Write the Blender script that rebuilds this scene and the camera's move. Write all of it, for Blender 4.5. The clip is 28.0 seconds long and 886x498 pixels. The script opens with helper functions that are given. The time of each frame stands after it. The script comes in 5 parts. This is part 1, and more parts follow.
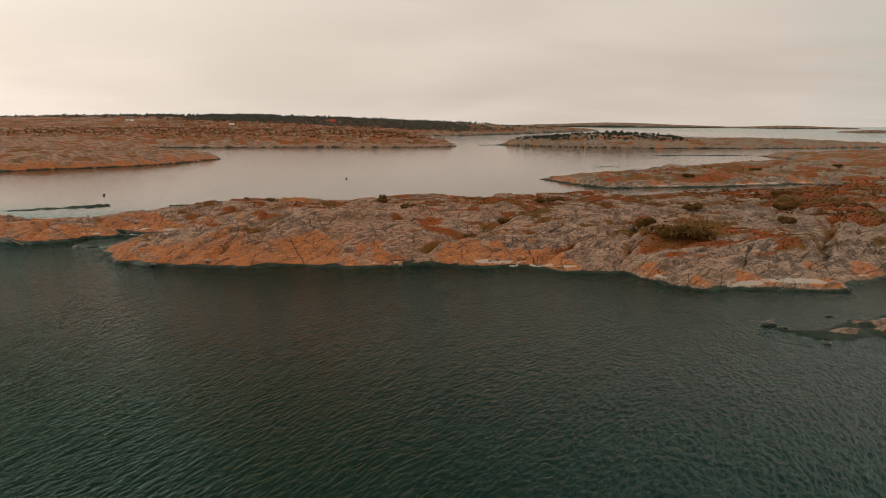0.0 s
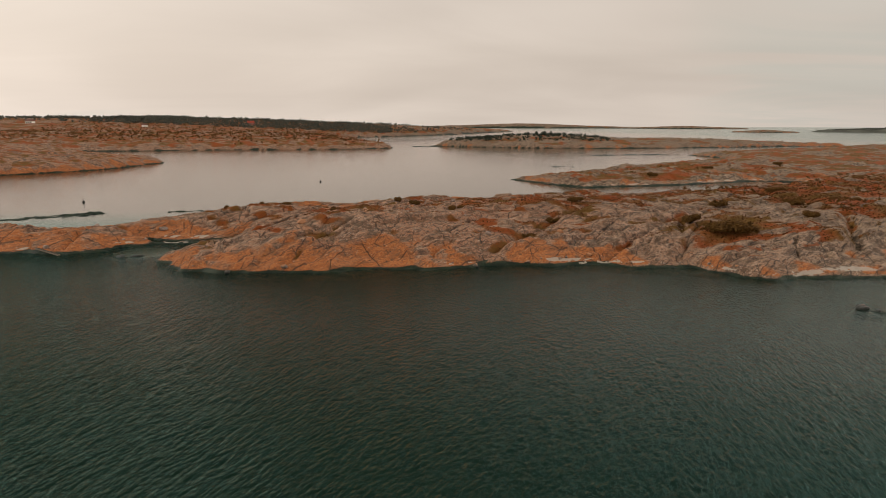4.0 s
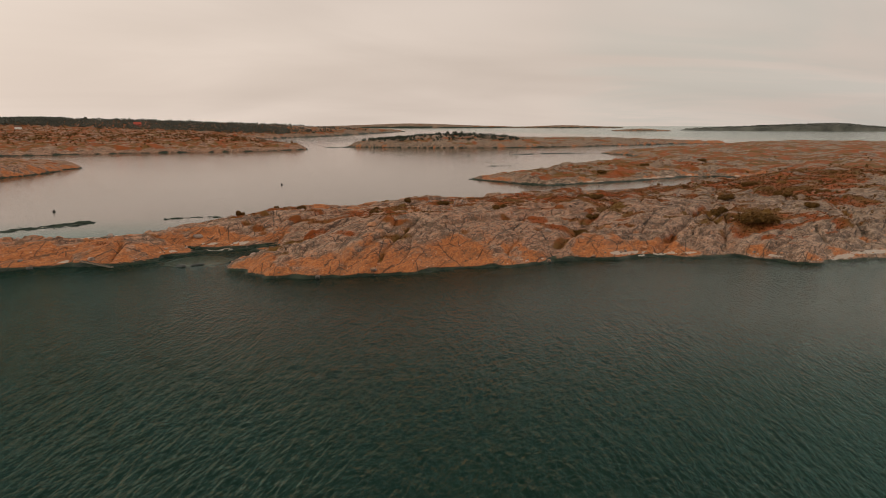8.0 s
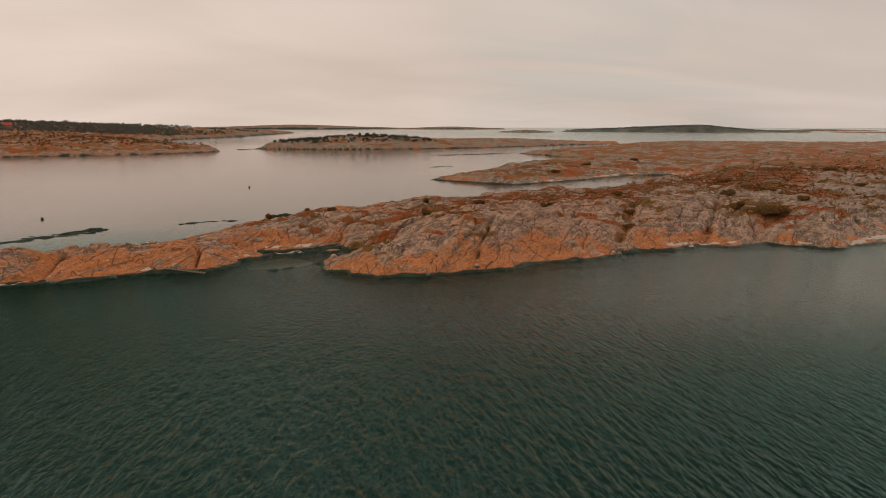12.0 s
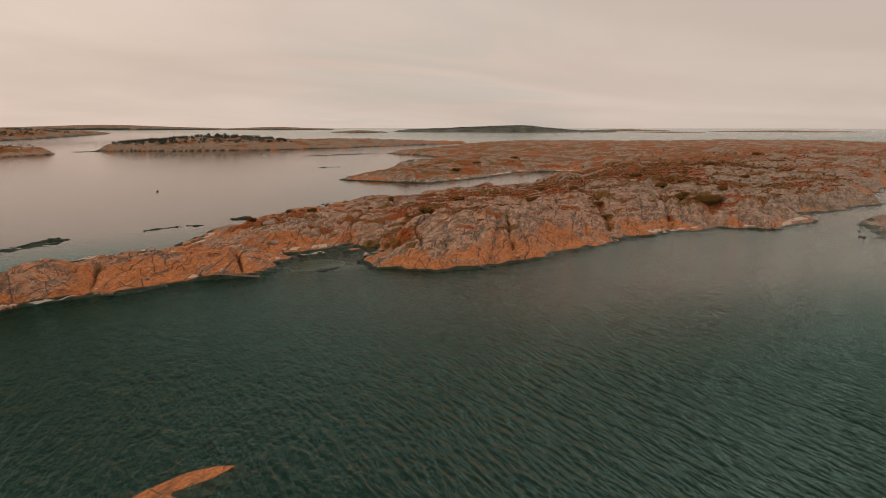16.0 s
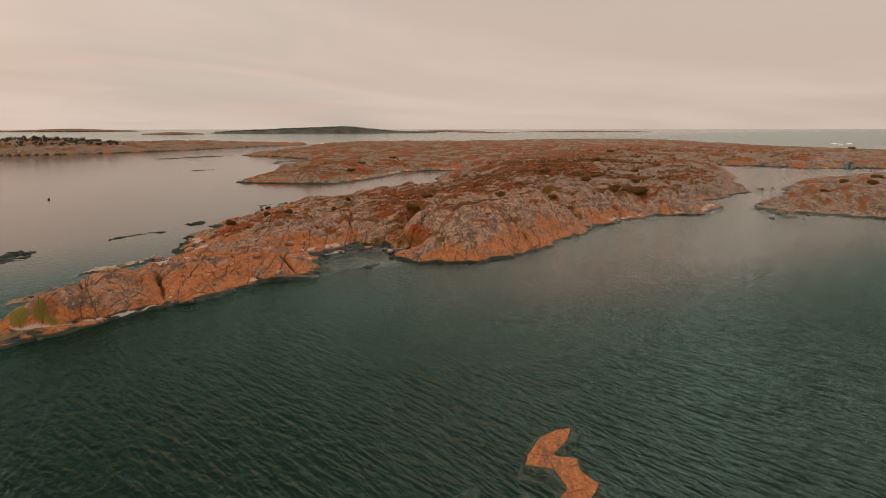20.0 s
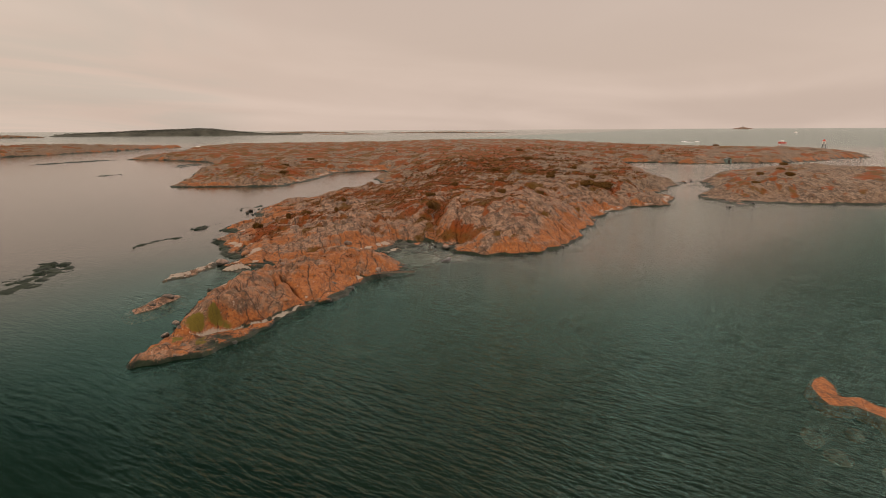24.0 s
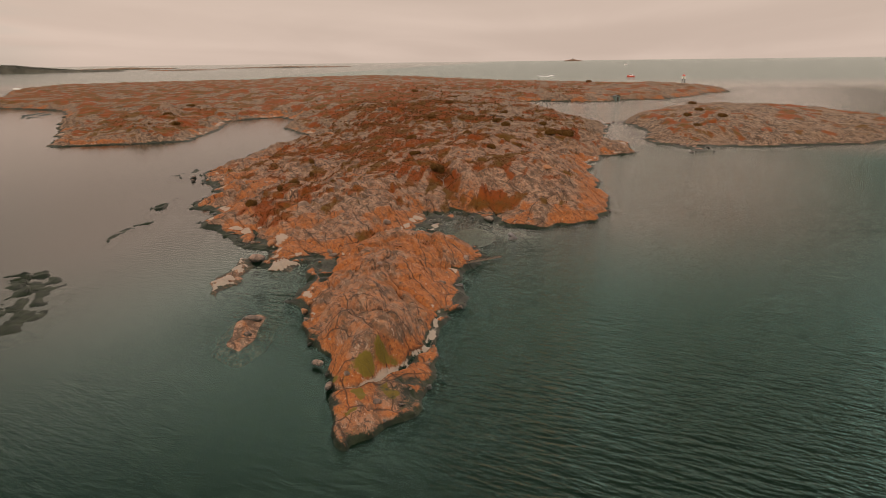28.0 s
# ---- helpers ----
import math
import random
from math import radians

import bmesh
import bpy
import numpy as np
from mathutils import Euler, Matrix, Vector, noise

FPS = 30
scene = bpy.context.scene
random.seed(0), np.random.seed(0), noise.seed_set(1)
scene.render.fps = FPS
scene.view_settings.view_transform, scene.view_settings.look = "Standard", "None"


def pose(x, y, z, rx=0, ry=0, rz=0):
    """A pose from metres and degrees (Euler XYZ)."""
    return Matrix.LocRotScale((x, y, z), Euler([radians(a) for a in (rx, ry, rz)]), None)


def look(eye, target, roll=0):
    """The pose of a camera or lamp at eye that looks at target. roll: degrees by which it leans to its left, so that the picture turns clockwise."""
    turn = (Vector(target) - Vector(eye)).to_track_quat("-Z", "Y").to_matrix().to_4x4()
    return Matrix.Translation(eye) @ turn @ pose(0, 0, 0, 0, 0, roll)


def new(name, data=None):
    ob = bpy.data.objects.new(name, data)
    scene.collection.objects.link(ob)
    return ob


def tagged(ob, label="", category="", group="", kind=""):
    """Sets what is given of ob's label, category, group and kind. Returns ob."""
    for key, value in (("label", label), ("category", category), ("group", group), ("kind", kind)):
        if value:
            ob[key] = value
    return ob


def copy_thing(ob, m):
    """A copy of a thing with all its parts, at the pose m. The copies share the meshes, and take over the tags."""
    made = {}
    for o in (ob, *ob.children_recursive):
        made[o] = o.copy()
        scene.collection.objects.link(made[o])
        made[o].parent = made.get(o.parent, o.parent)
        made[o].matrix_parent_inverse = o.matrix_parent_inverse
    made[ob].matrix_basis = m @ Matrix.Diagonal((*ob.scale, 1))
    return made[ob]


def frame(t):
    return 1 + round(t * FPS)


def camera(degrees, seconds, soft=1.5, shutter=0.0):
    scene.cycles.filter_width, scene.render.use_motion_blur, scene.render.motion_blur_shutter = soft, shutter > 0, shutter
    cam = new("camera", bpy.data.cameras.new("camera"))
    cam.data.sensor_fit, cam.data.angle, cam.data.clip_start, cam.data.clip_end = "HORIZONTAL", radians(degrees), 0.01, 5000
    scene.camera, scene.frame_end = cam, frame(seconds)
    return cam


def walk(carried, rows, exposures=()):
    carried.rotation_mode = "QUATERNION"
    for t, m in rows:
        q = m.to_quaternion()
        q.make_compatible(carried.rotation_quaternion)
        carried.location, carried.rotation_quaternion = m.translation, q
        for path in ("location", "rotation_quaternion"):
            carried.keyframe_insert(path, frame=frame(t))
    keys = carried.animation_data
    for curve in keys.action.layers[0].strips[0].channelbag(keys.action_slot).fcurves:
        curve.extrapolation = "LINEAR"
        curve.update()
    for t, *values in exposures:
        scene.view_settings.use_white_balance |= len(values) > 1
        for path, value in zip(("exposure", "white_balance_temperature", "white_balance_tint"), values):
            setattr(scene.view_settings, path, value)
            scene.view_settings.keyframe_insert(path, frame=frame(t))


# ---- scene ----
cam = camera(65.6, 28.0, soft=0.6)
import itertools

PATH = [
    (0, (-0.03, 0.03, 15.98), (-0.0345, 1.9955, 15.6173), 0.35),
    (0.5, (-2.18, -0.28, 15.98), (-2.1454, 1.6882, 15.6175), 0.36),
    (1, (-4.36, -0.50, 15.99), (-4.2974, 1.4700, 15.6244), 0.37),
    (1.5, (-6.59, -0.64, 16.00), (-6.4953, 1.3286, 15.6371), 0.37),
    (2, (-8.87, -0.71, 16.02), (-8.7432, 1.2534, 15.6549), 0.37),
    (2.5, (-11.21, -0.73, 16.04), (-11.0394, 1.2354, 15.6769), 0.35),
    (3, (-13.60, -0.69, 16.06), (-13.3959, 1.2685, 15.7025), 0.32),
    (3.5, (-16.05, -0.61, 16.09), (-15.8306, 1.3498, 15.7309), 0.27),
    (4, (-18.56, -0.48, 16.12), (-18.3081, 1.4718, 15.7614), 0.21),
    (4.5, (-21.13, -0.31, 16.15), (-20.8524, 1.6349, 15.7932), 0.14),
    (5, (-23.76, -0.11, 16.18), (-23.4510, 1.8365, 15.8257), 0.07),
    (5.5, (-26.44, 0.14, 16.21), (-26.0792, 2.0722, 15.8582), 0.02),
    (6, (-29.18, 0.42, 16.24), (-28.7936, 2.3532, 15.8901), -0.03),
    (6.5, (-31.96, 0.75, 16.27), (-31.5449, 2.6729, 15.9209), -0.05),
    (7, (-34.79, 1.12, 16.30), (-34.3110, 3.0281, 15.9501), -0.06),
    (7.5, (-37.66, 1.53, 16.33), (-37.1081, 3.4245, 15.9773), -0.06),
    (8, (-40.56, 2.00, 16.36), (-39.9877, 3.8822, 16.0023), -0.05),
    (8.5, (-43.50, 2.52, 16.38), (-42.8979, 4.3921, 16.0249), -0.05),
    (9, (-46.46, 3.09, 16.40), (-45.8261, 4.9554, 16.0450), -0.04),
    (9.5, (-49.44, 3.73, 16.42), (-48.7812, 5.5807, 16.0627), -0.04),
    (10, (-52.43, 4.42, 16.43), (-51.7463, 6.2677, 16.0778), -0.03),
    (10.5, (-55.44, 5.19, 16.44), (-54.7110, 7.0180, 16.0898), -0.02),
    (11, (-58.44, 6.02, 16.45), (-57.6655, 7.8327, 16.0985), -0.01),
    (11.5, (-61.45, 6.93, 16.45), (-60.6210, 8.7218, 16.1037), 0.02),
    (12, (-64.44, 7.92, 16.46), (-63.5536, 9.6793, 16.1053), 0.04),
    (12.5, (-67.42, 8.99, 16.45), (-66.4836, 10.7203, 16.1033), 0.07),
    (13, (-70.39, 10.14, 16.45), (-69.3966, 11.8431, 16.0977), 0.1),
    (13.5, (-73.33, 11.38, 16.44), (-72.2797, 13.0449, 16.0887), 0.12),
    (14, (-76.24, 12.70, 16.43), (-75.1357, 14.3315, 16.0763), 0.13),
    (14.5, (-79.12, 14.11, 16.41), (-77.9610, 15.7048, 16.0607), 0.13),
    (15, (-81.97, 15.62, 16.39), (-80.7617, 17.1737, 16.0422), 0.12),
    (15.5, (-84.77, 17.21, 16.37), (-83.5228, 18.7310, 16.0209), 0.09),
    (16, (-87.53, 18.89, 16.35), (-86.2332, 20.3700, 15.9973), 0.06),
    (16.5, (-90.24, 20.65, 16.32), (-88.8945, 22.0936, 15.9716), 0.03),
    (17, (-92.90, 22.51, 16.29), (-91.4938, 23.8900, 15.9444), 0.0),
    (17.5, (-95.50, 24.45, 16.26), (-94.0424, 25.7699, 15.9160), -0.01),
    (18, (-98.05, 26.47, 16.24), (-96.5499, 27.7454, 15.8868), -0.02),
    (18.5, (-100.54, 28.57, 16.21), (-99.0032, 29.8033, 15.8573), -0.03),
    (19, (-102.97, 30.75, 16.18), (-101.3985, 31.9386, 15.8278), -0.04),
    (19.5, (-105.34, 33.01, 16.15), (-103.7332, 34.1467, 15.7988), -0.05),
    (20, (-107.64, 35.33, 16.12), (-106.0030, 36.4192, 15.7709), -0.06),
    (20.5, (-109.88, 37.71, 16.09), (-108.2096, 38.7563, 15.7447), -0.09),
    (21, (-112.05, 40.16, 16.07), (-110.3526, 41.1546, 15.7211), -0.13),
    (21.5, (-114.15, 42.65, 16.05), (-112.4282, 43.6048, 15.7009), -0.17),
    (22, (-116.19, 45.20, 16.03), (-114.4364, 46.1030, 15.6852), -0.21),
    (22.5, (-118.13, 47.80, 16.02), (-116.3564, 48.6532, 15.6769), -0.24),
    (23, (-119.94, 50.46, 16.02), (-118.1480, 51.2684, 15.6764), -0.28),
    (23.5, (-121.67, 53.15, 16.02), (-119.8566, 53.9210, 15.6757), -0.3),
    (24, (-123.07, 55.98, 16.02), (-121.2460, 56.7123, 15.6734), -0.31),
    (24.5, (-123.87, 59.06, 16.02), (-122.0223, 59.7455, 15.6616), -0.32),
    (25, (-124.00, 62.30, 16.10), (-122.1378, 62.9271, 15.7387), -0.36),
    (25.5, (-123.40, 66.30, 16.25), (-121.5182, 66.8769, 15.8778), -0.42),
    (26, (-122.40, 70.10, 16.60), (-120.5159, 70.6126, 16.2022), -0.49),
    (26.5, (-121.40, 73.70, 17.05), (-119.5036, 74.1423, 16.6257), -0.55),
    (27, (-120.40, 77.00, 17.60), (-118.4928, 77.3882, 17.1439), -0.62),
    (27.5, (-119.60, 80.00, 18.20), (-117.6917, 80.3347, 17.7052), -0.66),
    (28, (-119.00, 82.80, 18.80), (-117.0938, 83.0925, 18.2680), -0.72),

]
walk(cam, [(t, look(eye, target, roll)) for t, eye, target, roll in PATH], [(0, 0, 6380, 5), (8, 0, 6500, 9), (19, 0, 6960, 15), (28, 0, 7280, 17)])

# ---- light: overcast sky, veiled sun in the west ----
SUN_AZIMUTH, SUN_HEIGHT = 284.0, 36.0  # degrees clockwise from +y, degrees above the horizon


class Nodes:
    """Short hand for node trees."""

    def __init__(self, tree):
        self.tree = tree
        tree.nodes.clear()

    def add(self, kind, links=None, **props):
        n = self.tree.nodes.new(kind)
        for key, value in props.items():
            setattr(n, key, value)
        for key, value in (links or {}).items():
            socket = n.inputs[key]
            if isinstance(value, bpy.types.NodeSocket):
                self.tree.links.new(value, socket)
            else:
                socket.default_value = value
        return n

    def math(self, op, a, b=0.0, c=0.0, clamp=False):
        return self.add("ShaderNodeMath", {0: a, 1: b, 2: c}, operation=op, use_clamp=clamp).outputs[0]

    def step(self, value, low, high):
        return self.add("ShaderNodeMapRange", {"Value": value, "From Min": low, "From Max": high}, interpolation_type="SMOOTHSTEP").outputs[0]

    def mix(self, fac, a, b, mode="MIX"):
        n = self.add("ShaderNodeMix", {0: fac}, data_type="RGBA", blend_type=mode)
        for socket, value in ((n.inputs[6], a), (n.inputs[7], b)):
            if isinstance(value, bpy.types.NodeSocket):
                self.tree.links.new(value, socket)
            else:
                socket.default_value = (*value, 1.0)
        return n.outputs[2]

    def noise(self, vector, scale, detail=4.0, rough=0.55, distort=0.0):
        return self.add("ShaderNodeTexNoise", {"Vector": vector, "Scale": scale, "Detail": detail, "Roughness": rough, "Distortion": distort}).outputs["Fac"]

    def mapped(self, vector, scale=(1, 1, 1), turn=0.0):
        return self.add("ShaderNodeMapping", {"Vector": vector, "Scale": scale, "Rotation": (0, 0, radians(turn))}).outputs[0]

    def along(self, vector, turn, long, short):
        """Coordinates stretched along a direction: one unit is long metres along it and short metres across."""
        return self.add("ShaderNodeMapping", {"Vector": vector, "Rotation": (0, 0, radians(turn)), "Scale": (long, short, short)}, vector_type="TEXTURE").outputs[0]


def make_world():
    world = bpy.data.worlds.new("overcast_sky")
    scene.world = world
    world.use_nodes = True
    k = Nodes(world.node_tree)
    ray = k.add("ShaderNodeTexCoord").outputs["Generated"]
    xyz = k.add("ShaderNodeSeparateXYZ", {0: ray})
    up = k.math("MAXIMUM", xyz.outputs[2], 0.0)
    sky = k.add("ShaderNodeTexSky", sky_type="NISHITA", sun_disc=False, sun_elevation=radians(SUN_HEIGHT), sun_rotation=radians(SUN_AZIMUTH), dust_density=6.0, air_density=1.5)
    # the cloud sheet lies on a plane over the sea, so that it closes up towards the horizon
    deep = k.math("ADD", up, 0.13)
    flat = k.add("ShaderNodeCombineXYZ", {0: k.math("DIVIDE", xyz.outputs[0], deep), 1: k.math("DIVIDE", xyz.outputs[1], deep)}).outputs[0]
    wide = k.noise(k.mapped(flat, (0.15, 0.18, 1), 25), 1.0, 3.0, 0.5, 0.8)
    fine = k.noise(k.mapped(flat, (0.42, 0.55, 1), 25), 1.0, 6.0, 0.55, 0.8)
    cover = k.math("ADD", k.math("MULTIPLY", wide, 0.8), k.math("MULTIPLY", fine, 0.2))
    cloud = k.mix(k.step(cover, 0.36, 0.62), (0.62, 0.515, 0.444), (0.785, 0.66, 0.575))
    gap = k.step(k.noise(k.mapped(flat, (0.11, 0.16, 1), -20), 1.3, 3.0), 0.60, 0.72)
    cloud = k.mix(k.math("MULTIPLY", gap, 0.45), cloud, (0.36, 0.44, 0.40))
    rift = k.add("ShaderNodeVectorMath", {0: ray, 1: (math.sin(radians(40)), math.cos(radians(40)), 0.085)}, operation="DOT_PRODUCT").outputs["Value"]
    rift = k.math("MULTIPLY", k.step(rift, 0.965, 1.0), k.step(fine, 0.40, 0.56))
    cloud = k.mix(k.math("MULTIPLY", rift, 0.3), cloud, (0.40, 0.46, 0.415))
    zenith = k.math("SUBTRACT", 1.0, k.math("MULTIPLY", k.step(up, 0.15, 0.6), 0.2))
    cloud = k.mix(1.0, cloud, k.add("ShaderNodeCombineColor", {0: zenith, 1: zenith, 2: zenith}).outputs[0], "MULTIPLY")
    toward = (math.sin(radians(SUN_AZIMUTH)), math.cos(radians(SUN_AZIMUTH)), 0.15)
    facing = k.add("ShaderNodeVectorMath", {0: ray, 1: toward}, operation="DOT_PRODUCT").outputs["Value"]
    glow = k.math("ADD", 0.97, k.math("MULTIPLY", k.step(facing, -0.2, 0.9), 0.48))
    cloud = k.mix(1.0, cloud, k.add("ShaderNodeCombineColor", {0: glow, 1: glow, 2: glow}).outputs[0], "MULTIPLY")
    # unseen upper sky: brightened in the east, dimmed westward, to shape the sea's reflections
    thin = (math.sin(radians(105)), math.cos(radians(105)), 0.0)
    side = k.add("ShaderNodeVectorMath", {0: ray, 1: thin}, operation="DOT_PRODUCT").outputs["Value"]
    sheet = k.math("ADD", 0.17, k.math("ADD", k.math("MULTIPLY", k.step(side, -0.3, 0.4), 0.26), k.math("MULTIPLY", k.step(side, 0.15, 0.95), 5.6)))
    sheet = k.math("ADD", 1.0, k.math("MULTIPLY", k.math("SUBTRACT", sheet, 1.0), k.step(up, 0.17, 0.42)))
    cloud = k.mix(1.0, cloud, k.add("ShaderNodeCombineColor", {0: sheet, 1: sheet, 2: sheet}).outputs[0], "MULTIPLY")
    # the same unseen sky tinted blue-green in the north, mauve in the east
    cast = k.mix(k.step(side, 0.1, 0.85), (0.54, 0.97, 1.0), (1.06, 0.98, 0.96))
    cloud = k.mix(k.step(up, 0.20, 0.45), cloud, k.mix(1.0, cloud, cast, "MULTIPLY"))
    cloud = k.mix(k.math("MULTIPLY", k.step(side, 0.1, 0.9), 0.8), cloud, k.mix(1.0, cloud, (0.965, 1.0, 1.04), "MULTIPLY"))
    clear = k.mix(1.0, sky.outputs[0], (0.1, 0.1, 0.1), "MULTIPLY")
    both = k.mix(0.9, clear, cloud)
    k.add("ShaderNodeOutputWorld", {0: k.add("ShaderNodeBackground", {0: both, 1: 1.0}).outputs[0]})


make_world()
sun = new("sun", bpy.data.lights.new("sun", "SUN"))
sun.data.energy, sun.data.angle, sun.data.color = 1.95, radians(14), (1.0, 0.9, 0.8)
a, e = radians(SUN_AZIMUTH), radians(SUN_HEIGHT)
sun.matrix_world = look((300 * math.sin(a) * math.cos(e), 300 * math.cos(a) * math.cos(e), 300 * math.sin(e)), (0, 0, 0))


# ---- materials ----
def material(name):
    m = bpy.data.materials.new(name)
    m.use_nodes = True
    k = Nodes(m.node_tree)
    return m, k, k.add("ShaderNodeNewGeometry").outputs["Position"]


def finish(k, colour, rough=0.8, normal=None, **more):
    links = {"Base Color": colour if isinstance(colour, bpy.types.NodeSocket) else (*colour, 1.0), "Roughness": rough}
    if normal is not None:
        links["Normal"] = normal
    links.update({key.replace("_", " "): v for key, v in more.items()})
    k.add("ShaderNodeOutputMaterial", {0: k.add("ShaderNodeBsdfPrincipled", links).outputs[0]})


def relief(k, height, strength, distance):
    return k.add("ShaderNodeBump", {"Height": height, "Strength": strength, "Distance": distance}).outputs[0]


def rock_material():
    m, k, p = material("granite")
    mask = {n: k.add("ShaderNodeAttribute", attribute_name=n, attribute_type="GEOMETRY").outputs["Fac"] for n in ("heath", "orange", "wet", "pale", "moss")}
    wide = k.noise(p, 0.12, 4.0)
    mid = k.noise(p, 0.8, 8.0, 0.68)
    fine = k.noise(p, 4.0, 10.0, 0.74)
    grain = k.noise(p, 28.0, 3.0)
    base = k.mix(k.step(mid, 0.40, 0.60), (0.098, 0.067, 0.051), (0.37, 0.262, 0.198))
    base = k.mix(k.step(wide, 0.35, 0.65), base, k.mix(k.step(fine, 0.42, 0.6), (0.33, 0.195, 0.130), (0.185, 0.128, 0.098)))
    west = k.step(k.math("ADD", k.add("ShaderNodeSeparateXYZ", {0: p}).outputs[0], k.math("MULTIPLY", wide, 40.0)), 75.0, 20.0)
    base = k.mix(west, k.mix(1.0, base, (0.85, 0.83, 0.75), "MULTIPLY"), base)
    base = k.mix(k.math("MULTIPLY", west, 0.9), base, k.mix(1.0, base, (1.13, 0.88, 0.74), "MULTIPLY"))
    base = k.mix(k.math("MULTIPLY", k.step(fine, 0.545, 0.60), 0.75), base, (0.44, 0.31, 0.235))  # lichen
    base = k.mix(k.math("MULTIPLY", k.step(k.noise(p, 2.3, 8.0, 0.8), 0.528, 0.58), 0.8), base, (0.058, 0.042, 0.035))  # black lichen
    ore = k.mix(k.step(fine, 0.3, 0.75), (0.25, 0.070, 0.020), (0.49, 0.183, 0.062))
    o = k.step(k.math("ADD", mask["orange"], k.math("MULTIPLY", k.math("SUBTRACT", mid, 0.5), 1.3)), 0.3, 0.75)
    base = k.mix(o, base, ore)
    # joints
    bent = k.add("ShaderNodeVectorMath", {0: p, 1: k.add("ShaderNodeVectorMath", {0: k.add("ShaderNodeTexNoise", {"Vector": p, "Scale": 0.35}).outputs["Color"], "Scale": 1.1}, operation="SCALE").outputs[0]}, operation="ADD").outputs[0]
    grainy = k.noise(k.along(bent, 30, 2.0, 0.32), 1.0, 5.0, 0.65)
    bands = k.noise(k.along(bent, 24, 8.0, 0.9), 1.0, 4.0, 0.6)

    def fissure(turn, apart, long, width, share):
        """Straight joints in one direction, each running for a while and ending; 0 in the joint, 1 beside it."""
        local = k.along(bent, turn, 1.0, 1.0)
        line = k.math("PINGPONG", k.math("DIVIDE", k.add("ShaderNodeSeparateXYZ", {0: local}).outputs[1], apart), 0.5)
        run = k.step(k.noise(k.along(p, turn, long, apart * 0.9), 1.0, 2.0), share, share + 0.03)
        return k.math("MAXIMUM", k.step(line, 0.0, width / apart), k.math("SUBTRACT", 1.0, run))
    crack = k.math("MINIMUM", fissure(36, 2.6, 9.0, 0.14, 0.50), k.math("MINIMUM", fissure(-52, 3.9, 7.0, 0.12, 0.52), fissure(84, 5.7, 7.0, 0.12, 0.54)))
    chips = k.math("MINIMUM", fissure(28, 0.9, 3.0, 0.06, 0.55), fissure(-60, 1.3, 2.0, 0.06, 0.57))
    def joints(turn, long, short, width, gate):
        """Polygonal joints between slabs, broken off here and there; 0 in the joint, 1 beside it."""
        edge = k.add("ShaderNodeTexVoronoi", {"Vector": k.along(bent, turn, long, short), "Scale": 1.0}, feature="DISTANCE_TO_EDGE", voronoi_dimensions="2D").outputs["Distance"]
        return k.math("MAXIMUM", k.step(edge, 0.0, width), k.step(k.noise(p, 0.5 / short, 2.0), gate, gate - 0.05))
    slabs = k.math("MINIMUM", joints(34, 6.5, 2.6, 0.024, 0.47), joints(22, 2.6, 1.1, 0.030, 0.58))
    drowned = k.step(k.add("ShaderNodeSeparateXYZ", {0: p}).outputs[2], 0.06, -0.04)
    crack = k.math("MAXIMUM", k.math("MINIMUM", crack, slabs), drowned)
    chips = k.math("MAXIMUM", chips, drowned)
    base = k.mix(k.math("MULTIPLY", k.step(grainy, 0.555, 0.60), k.math("SUBTRACT", 0.66, k.math("MULTIPLY", o, 0.30))), base, (0.085, 0.052, 0.038))
    base = k.mix(k.math("MULTIPLY", k.step(grainy, 0.41, 0.375), k.math("SUBTRACT", 0.6, k.math("MULTIPLY", o, 0.5))), base, (0.40, 0.25, 0.175))
    fleck = k.noise(k.along(bent, 20, 0.6, 0.3), 1.0, 4.0, 0.7)
    base = k.mix(k.math("MULTIPLY", k.step(fleck, 0.60, 0.63), 0.7), base, (0.05, 0.036, 0.030))
    base = k.mix(k.math("MULTIPLY", k.step(fleck, 0.36, 0.335), 0.6), base, (0.52, 0.38, 0.30))
    base = k.mix(k.math("MULTIPLY", k.step(bands, 0.52, 0.66), k.math("SUBTRACT", 0.35, k.math("MULTIPLY", o, 0.25))), base, (0.42, 0.29, 0.21))
    sooty = k.noise(k.along(bent, 30, 2.4, 0.9), 1.0, 6.0, 0.72, 0.5)
    base = k.mix(k.math("MULTIPLY", k.step(sooty, 0.505, 0.58), k.math("SUBTRACT", 0.62, k.math("MULTIPLY", o, 0.22))), base, k.mix(fine, (0.060, 0.034, 0.018), (0.13, 0.082, 0.052)))
    base = k.mix(chips, k.mix(0.4, base, (0.05, 0.035, 0.028)), base)
    base = k.mix(crack, k.mix(0.75, base, (0.03, 0.022, 0.018)), base)
    moss = k.step(k.math("ADD", mask["moss"], k.math("MULTIPLY", k.math("SUBTRACT", fine, 0.5), 0.8)), 0.4, 0.65)
    base = k.mix(moss, base, k.mix(fine, (0.10, 0.07, 0.010), (0.20, 0.145, 0.026)))
    wet = k.step(k.math("ADD", mask["wet"], k.math("MULTIPLY", k.math("SUBTRACT", fine, 0.5), 1.4)), 0.32, 0.72)
    weed = k.mix(k.step(mid, 0.4, 0.62), (0.006, 0.012, 0.006), (0.020, 0.030, 0.014))
    base = k.mix(wet, base, k.mix(k.step(fine, 0.58, 0.75), weed, (0.075, 0.066, 0.046)))
